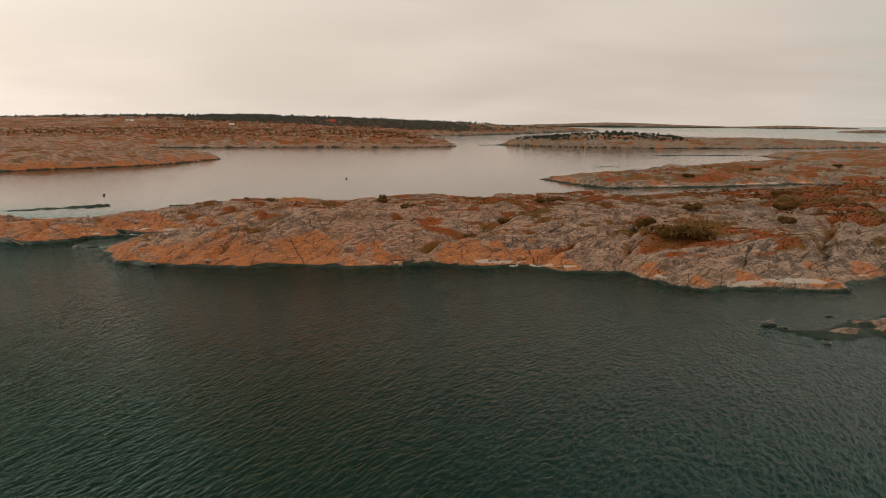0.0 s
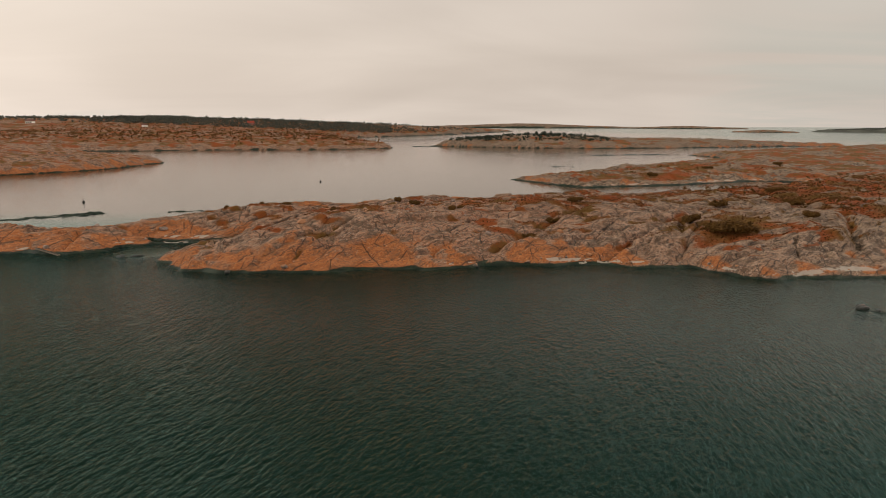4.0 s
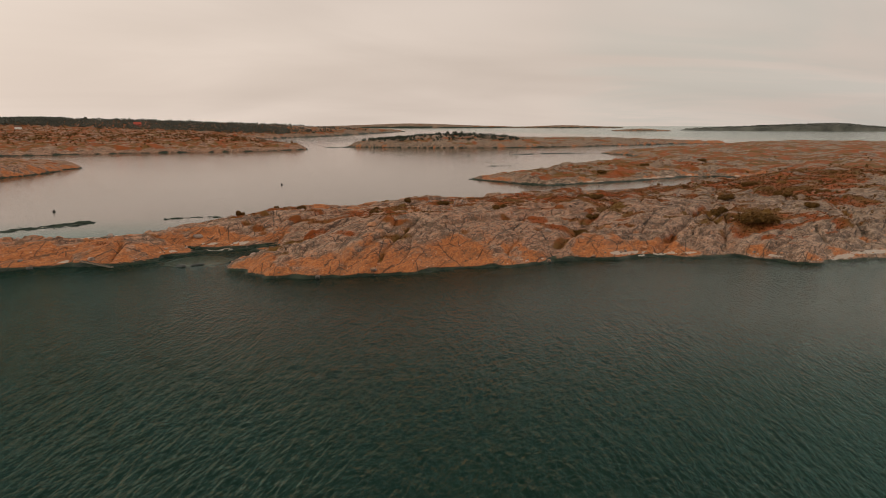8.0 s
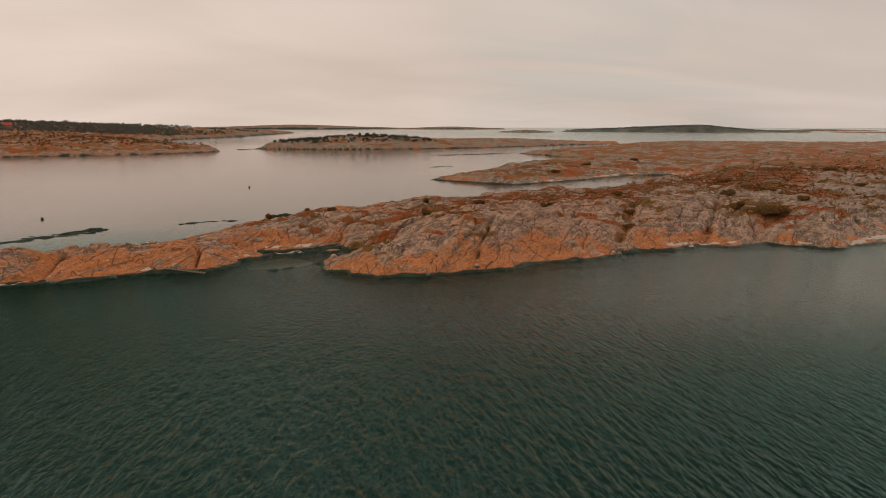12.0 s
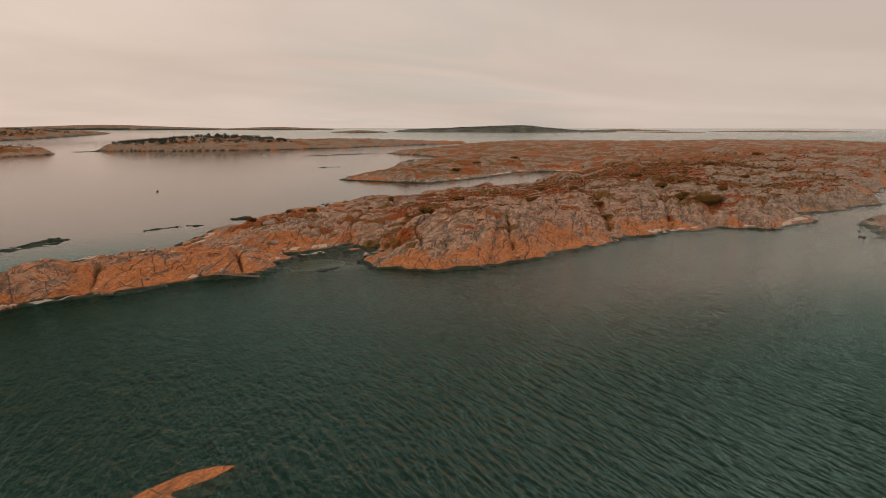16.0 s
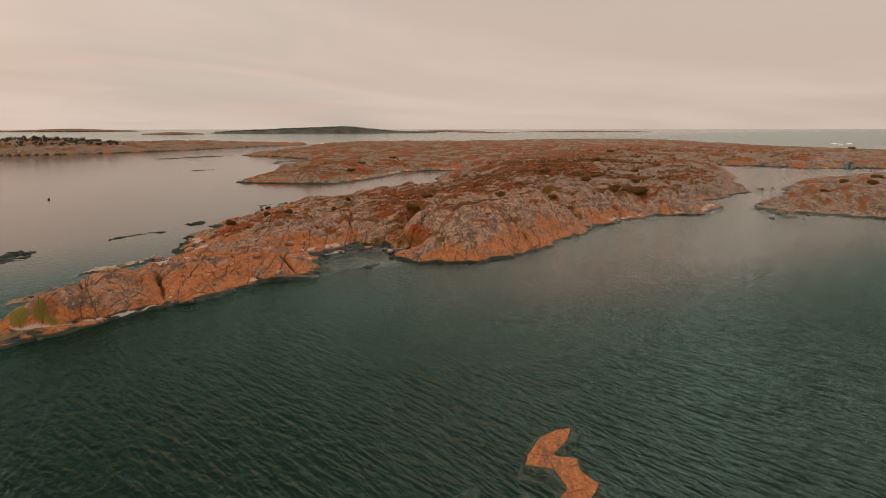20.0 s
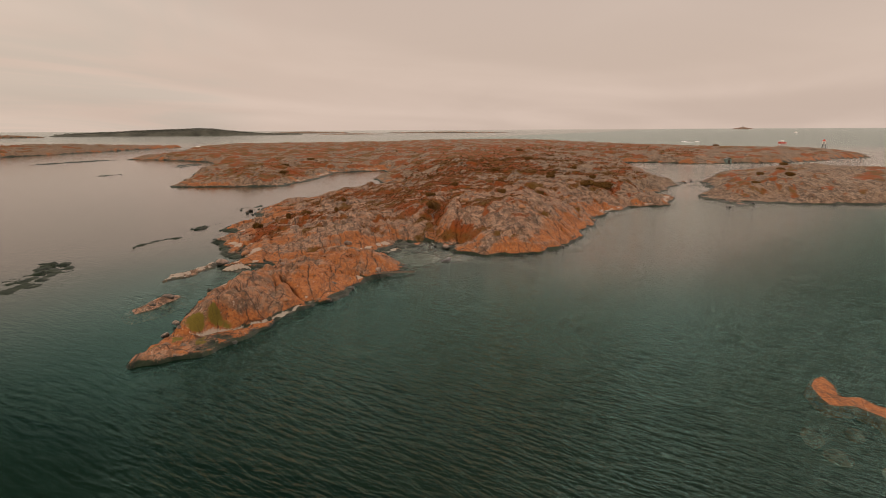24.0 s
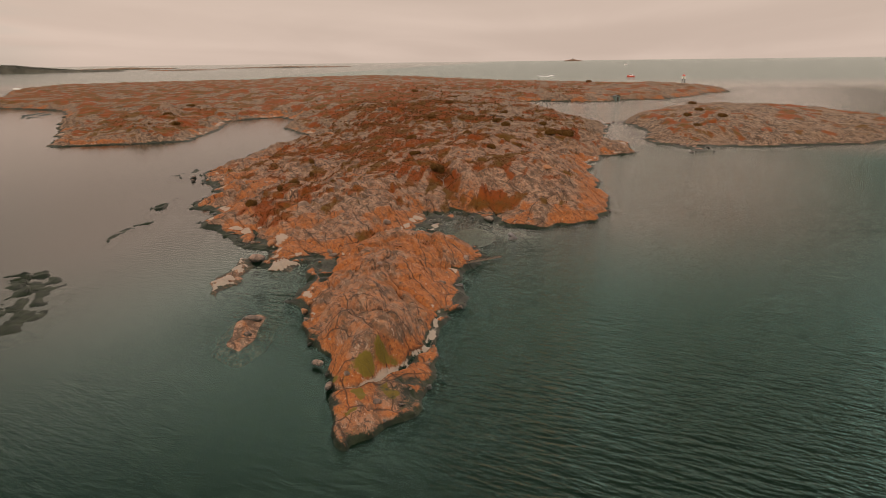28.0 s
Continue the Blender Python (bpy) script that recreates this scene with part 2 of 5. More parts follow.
    pale = k.step(k.math("ADD", mask["pale"], k.math("SUBTRACT", fine, 0.5)), 0.4, 0.6)
    base = k.mix(k.math("MULTIPLY", pale, 0.8), base, (0.40, 0.335, 0.28))
    turf = k.mix(k.step(k.noise(p, 0.16, 4.0), 0.38, 0.62), (0.235, 0.054, 0.010), (0.125, 0.060, 0.010))
    turf = k.mix(k.math("MULTIPLY", k.step(fine, 0.5, 0.72), 0.6), turf, (0.055, 0.032, 0.010))
    patchy = k.math("MULTIPLY", k.math("SUBTRACT", k.noise(p, 0.2, 5.0, 0.65), 0.5), 1.1)
    h = k.step(k.math("ADD", k.math("ADD", mask["heath"], k.math("MULTIPLY", patchy, k.step(mask["heath"], 0.05, 0.3))), k.math("MULTIPLY", k.math("SUBTRACT", fine, 0.5), 0.9)), 0.36, 0.68)
    base = k.mix(h, base, turf)
    height = k.math("ADD", k.math("MULTIPLY", k.math("ADD", k.math("MULTIPLY", fine, 0.8), k.math("MULTIPLY", grainy, 0.7)), 0.5), k.math("ADD", k.math("MULTIPLY", grain, 0.12), k.math("ADD", k.math("MULTIPLY", crack, 0.8), k.math("MULTIPLY", chips, 0.3))))
    finish(k, base, k.math("SUBTRACT", 0.88, k.math("MULTIPLY", wet, 0.22)), relief(k, height, 0.6, 0.11), Specular_IOR_Level=0.25)
    return m


def water_material():
    m, k, p = material("sea_water")
    calm, still, teal = (k.add("ShaderNodeAttribute", attribute_name=n, attribute_type="GEOMETRY").outputs["Fac"] for n in ("calm", "still", "teal"))
    gust = k.math("MULTIPLY", k.step(k.noise(p, 0.02, 3.0), 0.3, 0.65), k.step(k.add("ShaderNodeSeparateXYZ", {0: p}).outputs[0], 20.0, -60.0))
    swell = k.noise(k.along(p, 74, 1.7, 0.50), 1.0, 1.5, 0.45, 0.3)
    ripple = k.noise(k.along(p, 62, 0.6, 0.24), 1.0, 2.0, 0.5, 0.3)
    small = k.noise(k.along(p, 84, 0.3, 0.14), 1.0, 2.0)
    h = k.math("ADD", k.math("MULTIPLY", swell, k.math("ADD", 0.32, k.math("MULTIPLY", gust, 0.58))), k.math("ADD", k.math("MULTIPLY", ripple, k.math("SUBTRACT", 0.52, k.math("MULTIPLY", gust, 0.18))), k.math("MULTIPLY", small, 0.03)))
    power = k.math("MULTIPLY", k.math("SUBTRACT", 1.0, k.math("MULTIPLY", still, 0.93)), k.math("ADD", 0.72, k.math("MULTIPLY", gust, 0.28)))
    bump = k.add("ShaderNodeBump", {"Height": h, "Strength": power, "Distance": 0.86}).outputs[0]
    body = k.mix(k.noise(p, 0.012, 2.0), (0.006, 0.017, 0.007), (0.003, 0.021, 0.018))
    deep = k.add("ShaderNodeBsdfDiffuse", {"Color": body}).outputs[0]
    clear = k.add("ShaderNodeBsdfTransparent", {"Color": (0.66, 0.80, 0.68, 1.0)}).outputs[0]
    under = k.add("ShaderNodeMixShader", {0: 0.55, 1: deep, 2: clear}).outputs[0]
    # reflection tint (teal) and strength (calm) are painted masks, not wave shape
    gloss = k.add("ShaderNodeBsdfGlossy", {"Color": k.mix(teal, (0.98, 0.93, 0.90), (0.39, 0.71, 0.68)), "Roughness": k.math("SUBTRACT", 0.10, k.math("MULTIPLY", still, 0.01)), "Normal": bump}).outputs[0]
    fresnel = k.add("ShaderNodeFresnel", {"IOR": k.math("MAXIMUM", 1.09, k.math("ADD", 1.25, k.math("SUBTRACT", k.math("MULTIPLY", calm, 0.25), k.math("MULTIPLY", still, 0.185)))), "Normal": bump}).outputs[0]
    k.add("ShaderNodeOutputMaterial", {0: k.add("ShaderNodeMixShader", {0: fresnel, 1: under, 2: gloss}).outputs[0]})
    return m


def plain(name, colour, rough=0.7, spread=0.25, scale=3.0, metal=0.0):
    m, k, p = material(name)
    n = k.noise(p, scale, 5.0, 0.6)
    dark = tuple(c * (1 - spread) for c in colour)
    light = tuple(min(1.0, c * (1 + spread)) for c in colour)
    finish(k, k.mix(k.step(n, 0.3, 0.7), dark, light), rough, relief(k, n, 0.3, 0.02), Metallic=metal)
    return m


def leaf_material(name, dark, light, scale=1.2):
    m, k, p = material(name)
    island = k.add("ShaderNodeNewGeometry").outputs["Random Per Island"]
    n = k.noise(p, scale, 4.0)
    mixed = k.math("ADD", k.math("MULTIPLY", island, 0.6), k.math("MULTIPLY", n, 0.5), clamp=True)
    finish(k, k.mix(mixed, dark, light), 0.85, Specular_IOR_Level=0.2)
    return m


ROCK = rock_material()
WATER = water_material()
JUNIPER = leaf_material("juniper_needles", (0.045, 0.022, 0.006), (0.17, 0.080, 0.016))
HEATHER = leaf_material("heather", (0.060, 0.030, 0.009), (0.185, 0.066, 0.017), 0.25)
# far woods: distance haze put into a paler, greyer leaf colour
HAZED_WOOD = leaf_material("hazed_woods", (0.05, 0.055, 0.044), (0.115, 0.115, 0.092))
# light end raised: some distance haze is put into the needle colour
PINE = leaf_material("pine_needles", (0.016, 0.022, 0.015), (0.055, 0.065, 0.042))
BARK = plain("bark", (0.07, 0.05, 0.038), 0.9)


# ---- plan arithmetic ----
class Perlin:
    def __init__(self, seed):
        r = np.random.RandomState(seed)
        self.perm = np.concatenate([r.permutation(512)] * 3)
        t = r.rand(512) * 2 * np.pi
        self.gx, self.gy = np.cos(t), np.sin(t)
        self.jx, self.jy = r.rand(512), r.rand(512)

    def cell(self, i, j):
        return self.perm[(self.perm[i & 511] + (j & 511))]

    def __call__(self, x, y):
        i, j = np.floor(x).astype(np.int64), np.floor(y).astype(np.int64)
        fx, fy = x - i, y - j
        u, v = fx * fx * fx * (fx * (fx * 6 - 15) + 10), fy * fy * fy * (fy * (fy * 6 - 15) + 10)
        def corner(a, b):
            c = self.cell(i + a, j + b) & 511
            return self.gx[c] * (fx - a) + self.gy[c] * (fy - b)
        low = corner(0, 0) * (1 - u) + corner(1, 0) * u
        return 1.5 * (low * (1 - v) + (corner(0, 1) * (1 - u) + corner(1, 1) * u) * v)

    def fbm(self, x, y, octaves=4, gain=0.5):
        total, amp = 0.0, 1.0
        for n in range(octaves):
            total = total + amp * self(x * 2.03**n + 17.3 * n, y * 2.03**n - 9.1 * n)
            amp *= gain
        return total

    def cells(self, x, y):
        """Distances to the nearest and second nearest of scattered centres, a number for the nearest, and a tilt of its own."""
        i, j = np.floor(x).astype(np.int64), np.floor(y).astype(np.int64)
        one, two, tag, tilt = np.full(x.shape, 9.0), np.full(x.shape, 9.0), np.zeros(x.shape), np.zeros(x.shape)
        for a, b in itertools.product((-1, 0, 1), repeat=2):
            c = self.cell(i + a, j + b) & 511
            dx, dy = x - (i + a + self.jx[c]), y - (j + b + self.jy[c])
            d = np.hypot(dx, dy)
            near = d < one
            two = np.where(near, one, np.minimum(two, d))
            one, tag = np.where(near, d, one), np.where(near, self.jx[(c * 7 + 3) & 511], tag)
            tilt = np.where(near, self.gx[(c * 5 + 1) & 511] * dx + self.gy[(c * 5 + 1) & 511] * dy, tilt)
        return one, two, tag, tilt


PA, PB, PC = Perlin(3), Perlin(11), Perlin(29)


def smooth(v, low, high):
    t = np.clip((v - low) / (high - low), 0, 1)
    return t * t * (3 - 2 * t)


def inland(x, y, outline):
    """How far a place lies inside a closed outline; negative outside."""
    best, inside = np.full(x.shape, 1e9), np.zeros(x.shape, bool)
    for (ax, ay), (bx, by) in zip(outline, outline[1:] + outline[:1]):
        dx, dy = bx - ax, by - ay
        t = np.clip(((x - ax) * dx + (y - ay) * dy) / (dx * dx + dy * dy + 1e-9), 0, 1)
        best = np.minimum(best, (x - ax - t * dx) ** 2 + (y - ay - t * dy) ** 2)
        if ay != by:
            inside ^= ((ay > y) != (by > y)) & (x < dx * (y - ay) / dy + ax)
    return np.where(inside, 1, -1) * np.sqrt(best)


def lines(*runs):
    out = []
    for a, b, step in runs:
        out += list(np.arange(a, b, step))
    return np.array(out + [runs[-1][1]])


def blocks(x, y, size, turn, squash, p, wide=0.3):
    """Rounded rock backs with joints between them, from 0 in the joints to 1 on the backs."""
    c, s = math.cos(radians(turn)), math.sin(radians(turn))
    u, v = (x * c + y * s) / size, (y * c - x * s) / (size * squash)
    u, v = u + 0.35 * PB(u * 1.3, v * 1.3), v + 0.35 * PC(u * 1.3, v * 1.3)
    one, two, tag, tilt = p.cells(u, v)
    cleft = np.exp(-(((two - one) / 0.035) ** 2)) * smooth(p(u * 0.7 + 11, v * 0.7), -0.25, 0.2)
    return smooth(two - one, 0.0, wide) * (1 - 0.3 * one * one) - 1.2 * cleft, tag, tilt


def ledges(x, y, turn, apart, p):
    """Slabs that rise at a sharp ledge and slope gently down again, from 0 to 1."""
    c, s = math.cos(radians(turn)), math.sin(radians(turn))
    u, v = (x * c + y * s) / apart, (y * c - x * s) / apart
    v = v + 0.55 * p(u * 0.3, v * 0.5) + 0.2 * p(u * 1.1 + 9, v * 1.1)
    q = v - np.floor(v)
    strong = smooth(p(u * 0.22 + 31, v * 0.6), -0.25, 0.35)
    return strong * smooth(q, 0.0, 0.13) * (1 - q)


def sheet_mesh(name, xs, ys, z, keep, attributes):
    """A mesh over the lines xs and ys, of the squares where keep holds."""
    nx, ny = len(xs), len(ys)
    number = np.arange(nx * ny).reshape(ny, nx)
    quads = np.stack([number[:-1, :-1], number[:-1, 1:], number[1:, 1:], number[1:, :-1]], -1)
    ok = keep[:-1, :-1] | keep[1:, 1:] | keep[:-1, 1:] | keep[1:, :-1]
    quads = quads[ok]
    used = np.unique(quads)
    back = np.zeros(nx * ny, np.int64)
    back[used] = np.arange(len(used))
    gx, gy = np.meshgrid(xs, ys)
    co = np.stack([gx.ravel(), gy.ravel(), z.ravel()], -1)[used]
    me = bpy.data.meshes.new(name)
    me.vertices.add(len(co))
    me.vertices.foreach_set("co", co.ravel().astype(np.float32))
    me.loops.add(4 * len(quads))
    me.loops.foreach_set("vertex_index", back[quads].ravel().astype(np.int32))
    me.polygons.add(len(quads))
    me.polygons.foreach_set("loop_start", (4 * np.arange(len(quads))).astype(np.int32))
    me.polygons.foreach_set("use_smooth", np.ones(len(quads), bool))
    me.update(calc_edges=True)
    for key, value in attributes.items():
        me.attributes.new(key, "FLOAT", "POINT").data.foreach_set("value", value.ravel()[used].astype(np.float32))
    return me


# ---- plan: shores in metres, z = 0 is the sea ----
WEST_SPIT = [(-89, 92), (-86, 90), (-81, 89), (-73, 90), (-64, 90), (-57, 89), (-50, 90), (-49, 93.5), (-45, 96), (-38.5, 95), (-38, 91), (-41, 87.5), (-42.5, 82)]
SOUTH_SHORE = [(-38, 78), (-33, 74), (-24, 74), (-17, 76), (-9, 75), (1, 76), (10, 75), (16, 73), (20, 72), (22, 68), (26, 65), (31, 66), (39, 65.5), (40, 68), (48, 71), (58, 69), (80, 66.5), (84, 70), (98, 75), (128, 80), (179, 95), (186, 110)]
OUTER_SHORE = [(200, 104), (200, 80), (194, 65), (208, 44), (213, 30), (237, 12), (262, 4), (283, -14), (310, -14), (345, -6), (352, 20), (373, 55), (400, 85), (440, 122), (503, 166), (600, 232), (640, 270), (615, 300), (560, 330), (530, 400), (480, 470), (440, 505)]
NORTH_SHORE = [(399, 500), (330, 462), (246, 396), (205, 372), (160, 352), (162, 325), (146, 284), (120, 262), (87, 240), (49, 213), (27, 199), (33, 184), (40, 170), (48, 173), (60, 174), (74, 178), (98, 187), (114, 175), (100, 166), (72, 158), (56, 145), (40, 143), (28, 145)]
BAY_SHORE = [(3, 142), (-9, 142), (-18, 136), (-25, 131), (-35, 131), (-36, 126), (-45, 123), (-49, 118), (-53, 114), (-54, 110), (-60, 109), (-57, 105), (-63, 104), (-69, 103), (-72, 100), (-78, 98), (-82, 96), (-86, 94)]
HOME_ISLAND = WEST_SPIT + SOUTH_SHORE + OUTER_SHORE + NORTH_SHORE + BAY_SHORE
# rises: x, y, metres, half widths along x and y
HOME_RISES = [(-18, 85, 2.2, 13, 7), (-8, 98, 1.0, 24, 8), (25, 92, 1.3, 26, 11), (-34, 108, 0.4, 10, 8), (-60, 96, 0.5, 9, 3), (-76, 93.5, 0.5, 7, 2.5), (90, 112, 1.8, 45, 24), (170, 150, 2.0, 60, 35), (120, 225, 1.8, 45, 25), (230, 290, 2.2, 80, 60), (420, 260, 1.8, 110, 80), (300, 150, 1.2, 60, 60), (270, 40, 1.6, 40, 25)]
HOME_DIPS = [(-42, 97, -1.6, 8, 4), (-35, 92, -1.7, 5, 6), (-27, 99, -1.3, 6, 3), (26, 75, -1.0, 8, 4), (200, 180, -1.0, 30, 20), (440, 190, -5.0, 42, 12)]
EAST_ISLE = [(48, 60.5), (40, 58), (32, 54), (25.5, 53.5), (28, 50.5), (33, 50.5), (36, 47), (35, 40), (37, 30), (42, 14), (52, 0), (80, -14), (120, -16), (144, -2), (140, 22), (130, 45), (106, 58), (92, 61), (76, 59), (62, 57)]
EAST_RISES = [(58, 42, 1.6, 16, 12), (95, 30, 2.2, 30, 22)]


def seams(x, y, cuts):
    """Depth of the open joints and gullies: x, y, x, y, half width, metres."""
    z = np.zeros(x.shape)
    sx, sy = x + 0.5 * PA(x / 2.5, y / 2.5), y + 0.5 * PB(x / 2.5, y / 2.5)
    for ax, ay, bx, by, wide, deep in cuts:
        dx, dy = bx - ax, by - ay
        t = np.clip(((sx - ax) * dx + (sy - ay) * dy) / (dx * dx + dy * dy), 0, 1)
        away = np.hypot(sx - ax - t * dx, sy - ay - t * dy)
        z = np.maximum(z, deep * np.exp(-((away / wide) ** 2)))
    return z


def ground_height(x, y, outline, rises, step=1.4, rise=2.2, reach=10.0, rough=1.0, wander=1.0, slope=0.9, cuts=()):
    """Height of rock land, and how far inland each place lies."""
    wx = x + wander * (1.3 * PA(x / 7, y / 7) + 0.5 * PB(x / 2.3, y / 2.3))
    wy = y + wander * (1.3 * PB(x / 7 + 40, y / 7) + 0.5 * PC(x / 2.3, y / 2.3))
    d = inland(wx, wy, outline)
    p = np.maximum(d, 0)
    step = step(x, y) if callable(step) else step
    rise = rise(x, y) if callable(rise) else rise
    z = step * (1 - np.exp(-p / 2.3)) + rise * (1 - np.exp(-p / reach))
    for cx, cy, tall, sx, sy in rises:
        z = z + tall * np.exp(-(((x - cx) / sx) ** 2) - ((y - cy) / sy) ** 2) * smooth(d, -1, 4)
    inner = smooth(d, 0.0, 6.0) * rough
    b1, t1, f1 = blocks(x, y, 17.0, 36, 0.40, PA, 0.10)
    b2, t2, f2 = blocks(x, y, 5.5, 24, 0.40, PB, 0.12)
    b3, t3, f3 = blocks(x, y, 2.4, 52, 0.45, PC, 0.13)
    b4, t4, f4 = blocks(x, y, 0.95, 10, 0.5, PA, 0.16)
    c, s = math.cos(radians(22)), math.sin(radians(22))
    along, across = (x * c + y * s) / 9.0, (y * c - x * s) / 2.2
    back = np.sqrt(PB(along * 0.33 + 3, across * 0.26) ** 2 + 0.012) + 0.15 * np.sqrt(PC(along * 0.75, across * 0.6 + 5) ** 2 + 0.01)
    z = z + inner * (0.85 * (np.minimum(back, 0.8) - 0.3) + 0.20 * (b1 - 0.6) + 0.25 * (t1 - 0.5) + 0.45 * f1 + 0.4 * PA.fbm(x / 22, y / 22, 3) + 0.14 * PC.fbm(along, across, 3))
    z = z + inner * (0.55 * ledges(x, y, 40, 6.5, PA) + 0.22 * ledges(x, y, 14, 2.6, PB) + 0.16 * ledges(x, y, -58, 6.0, PC))
    z = z + (0.3 + 0.7 * inner) * rough * smooth(d, 0.2, 1.5) * (0.10 * ledges(x, y, 30, 1.25, PC) + 0.06 * ledges(x, y, -40, 1.6, PA))
    bf, tf, ff = blocks(x, y, 12.0, 14, 0.45, PB, 0.2)
    z = z + rough * smooth(d, 0.2, 2.6) * (1 - 0.8 * smooth(d, 6, 11)) * (0.20 * (bf - 0.6) + 0.3 * (tf - 0.5) + 0.5 * ff)
    ledge = (0.3 + 0.7 * inner) * smooth(d, -1.0, 1.5) * rough
    z = z + ledge * (0.08 * (b2 - 0.6) + 0.12 * (t2 - 0.5) + 0.20 * f2 + 0.03 * (b3 - 0.6) + 0.05 * (t3 - 0.5) + 0.09 * f3 + 0.012 * (b4 - 0.6) + 0.02 * (t4 - 0.5) + 0.03 * f4)
    grit = PC.fbm(x / 1.4, y / 0.9, 4, 0.6)
    z = z + 0.03 * grit * smooth(d, -3, 1) * (0.5 + smooth(PB(x / 9, y / 9), -0.1, 0.5))
    bed = (z + 0.30 * PB.fbm(x / 8, y / 8, 2) + 0.03 * x - 0.05 * y) / 0.55
    stepped = 0.55 * (np.floor(bed) + smooth(bed - np.floor(bed), 0.5, 0.95) - bed + 0.25)
    z = z + stepped * rough * np.clip(0.25 + 0.8 * PA(x / 12 + 7, y / 12), 0.0, 0.7) * smooth(d, 0.0, 2.0)
    z = z - seams(x, y, cuts) * smooth(d, 0.0, 2.0)
    # the tide line: a low bench of slabs, awash in places
    strong = min(1.0, rough)
    slope = slope(x, y) if callable(slope) else slope
    shelf = strong * (0.26 * PC.fbm(x / 4.5, y / 2.0, 2) + 0.2 * (t2 - 0.5) + 0.07) - slope * np.maximum(-d, 0) - 0.08 - 3.0 * smooth(d, 2.0, 5.0)
    shelf = shelf + strong * smooth(d, -4.0, -0.5) * (0.36 * ledges(x, y, 20, 2.4, PB) + 0.26 * ledges(x, y, -48, 1.7, PC) - 0.10)
    return np.where(d > 0, np.maximum(z - 0.05, shelf), np.maximum(shelf, -1.75)), d


MEADOWS = [(-16, 89.3, 3.6, 1.1, 1.1), (-23, 109, 2.6, 1.0, 0.9), (-17, 107, 3, 0.8, 0.9), (-10, 99.5, 3.4, 1.0, 1.0), (15, 98, 3, 1.0, 0.9), (-19, 92.6, 2.4, 0.7, 0.9), (-15, 86, 2.2, 0.7, 0.8), (5, 109, 4, 1.2, 1.0), (-55, 101.6, 3.6, 0.9, 1.3), (-46, 98, 2.2, 1.0, 1.2), (-43, 108, 2.4, 0.9, 1.0), (10, 105, 8, 3, 1.0), (-2, 113, 7, 2.5, 1.0), (-20, 89.5, 4.5, 1.6, 1.0), (-34, 91, 3.2, 4.5, 1.3), (-15, 103, 4, 2, 1.1), (7, 96, 4, 1.6, 0.9), (27, 80, 6, 3.5, 0.9), (20, 118, 12, 4, 1.1), (37, 116, 10, 4, 1.1), (60, 108, 9, 3, 1.0), (52, 100, 8, 2, 1.0), (95, 125, 14, 5, 1.0), (330, 110, 50, 16, 1.2), (130, 135, 32, 9, 1.0), (160, 152, 30, 12, 1.0), (75, 122, 18, 6, 0.9), (-26, 114, 3, 1.5, 0.9), (-46, 113, 2, 1.2, 1.0), (-41, 120, 3, 1.5, 1.0), (-62, 101, 5, 1.2, 1.1), (-45, 97.5, 4, 1.2, 1.1), (310, 60, 45, 18, 0.9), (250, 160, 60, 18, 0.8)]


def masks(x, y, z, d, heathy, ruddy):
    """Where heath, orange stone, wet black stone, pale stone and moss lie."""
    low = PA.fbm(x / 16 + 5, y / 11, 3)
    hollow = PB.fbm(x / 5.0, y / 1.9 + 9, 3)
    hollow = hollow + smooth(x, 35, 80) * (0.85 * PB.fbm(x / 12, y / 5 + 3, 4) - 0.08 - 0.6 * hollow)
    heath = 0.42 + (0.5 + 0.6 * smooth(x, 40, 120)) * low + 0.9 * hollow - heathy
    for cx, cy, sx, sy, much in MEADOWS:
        heath = heath + 0.85 * much * np.exp(-(((x - cx) / sx) ** 2) - ((y - cy) / sy) ** 2) * (1 + 0.5 * hollow)
    heath = np.clip(heath, 0, 1) * smooth(d, 2.0, 6.0)
    stain = PC.fbm(x / 6, y / 6 + 3, 3)
    orange = np.clip(0.75 - (z - 0.3) / 1.9 + 1.1 * stain + 0.5 * PB(x / 15, y / 15), 0, 1) * smooth(z, 0.1, 0.5)
    orange = np.clip(orange + ruddy + 0.35 * np.maximum(stain, 0), 0, 1) * (1 - 0.6 * heath)
    wet = 1 - smooth(z + 0.16 * stain + 0.12 * hollow, 0.10, 0.44) + 1.2 * smooth(-z, -0.02, 0.2)
    pale = smooth(PA(x / 7 + 30, y / 3.2), -0.25, 0.1) * smooth(z, 0.30, 0.38) * (1 - smooth(z, 0.52, 0.66)) * smooth(stain, -0.35, 0.05)
    pale = pale * (1 - 0.85 * smooth(-x, 74, 79))
    for cx, cy, sx, sy in ((-43, 95, 3.0, 1.2), (-50, 110.5, 4, 1.0), (5, 75.6, 9, 0.9), (27, 66, 8, 1.0), (36, 67, 6, 1.2)):
        pale = np.maximum(pale, 1.1 * np.exp(-(((x - cx) / sx) ** 2) - ((y - cy) / sy) ** 2) * smooth(z, 0.0, 0.2) * (1 - smooth(z, 0.7, 1.0)))
    return dict(heath=heath, orange=orange, wet=wet, pale=pale, moss=np.zeros(x.shape))


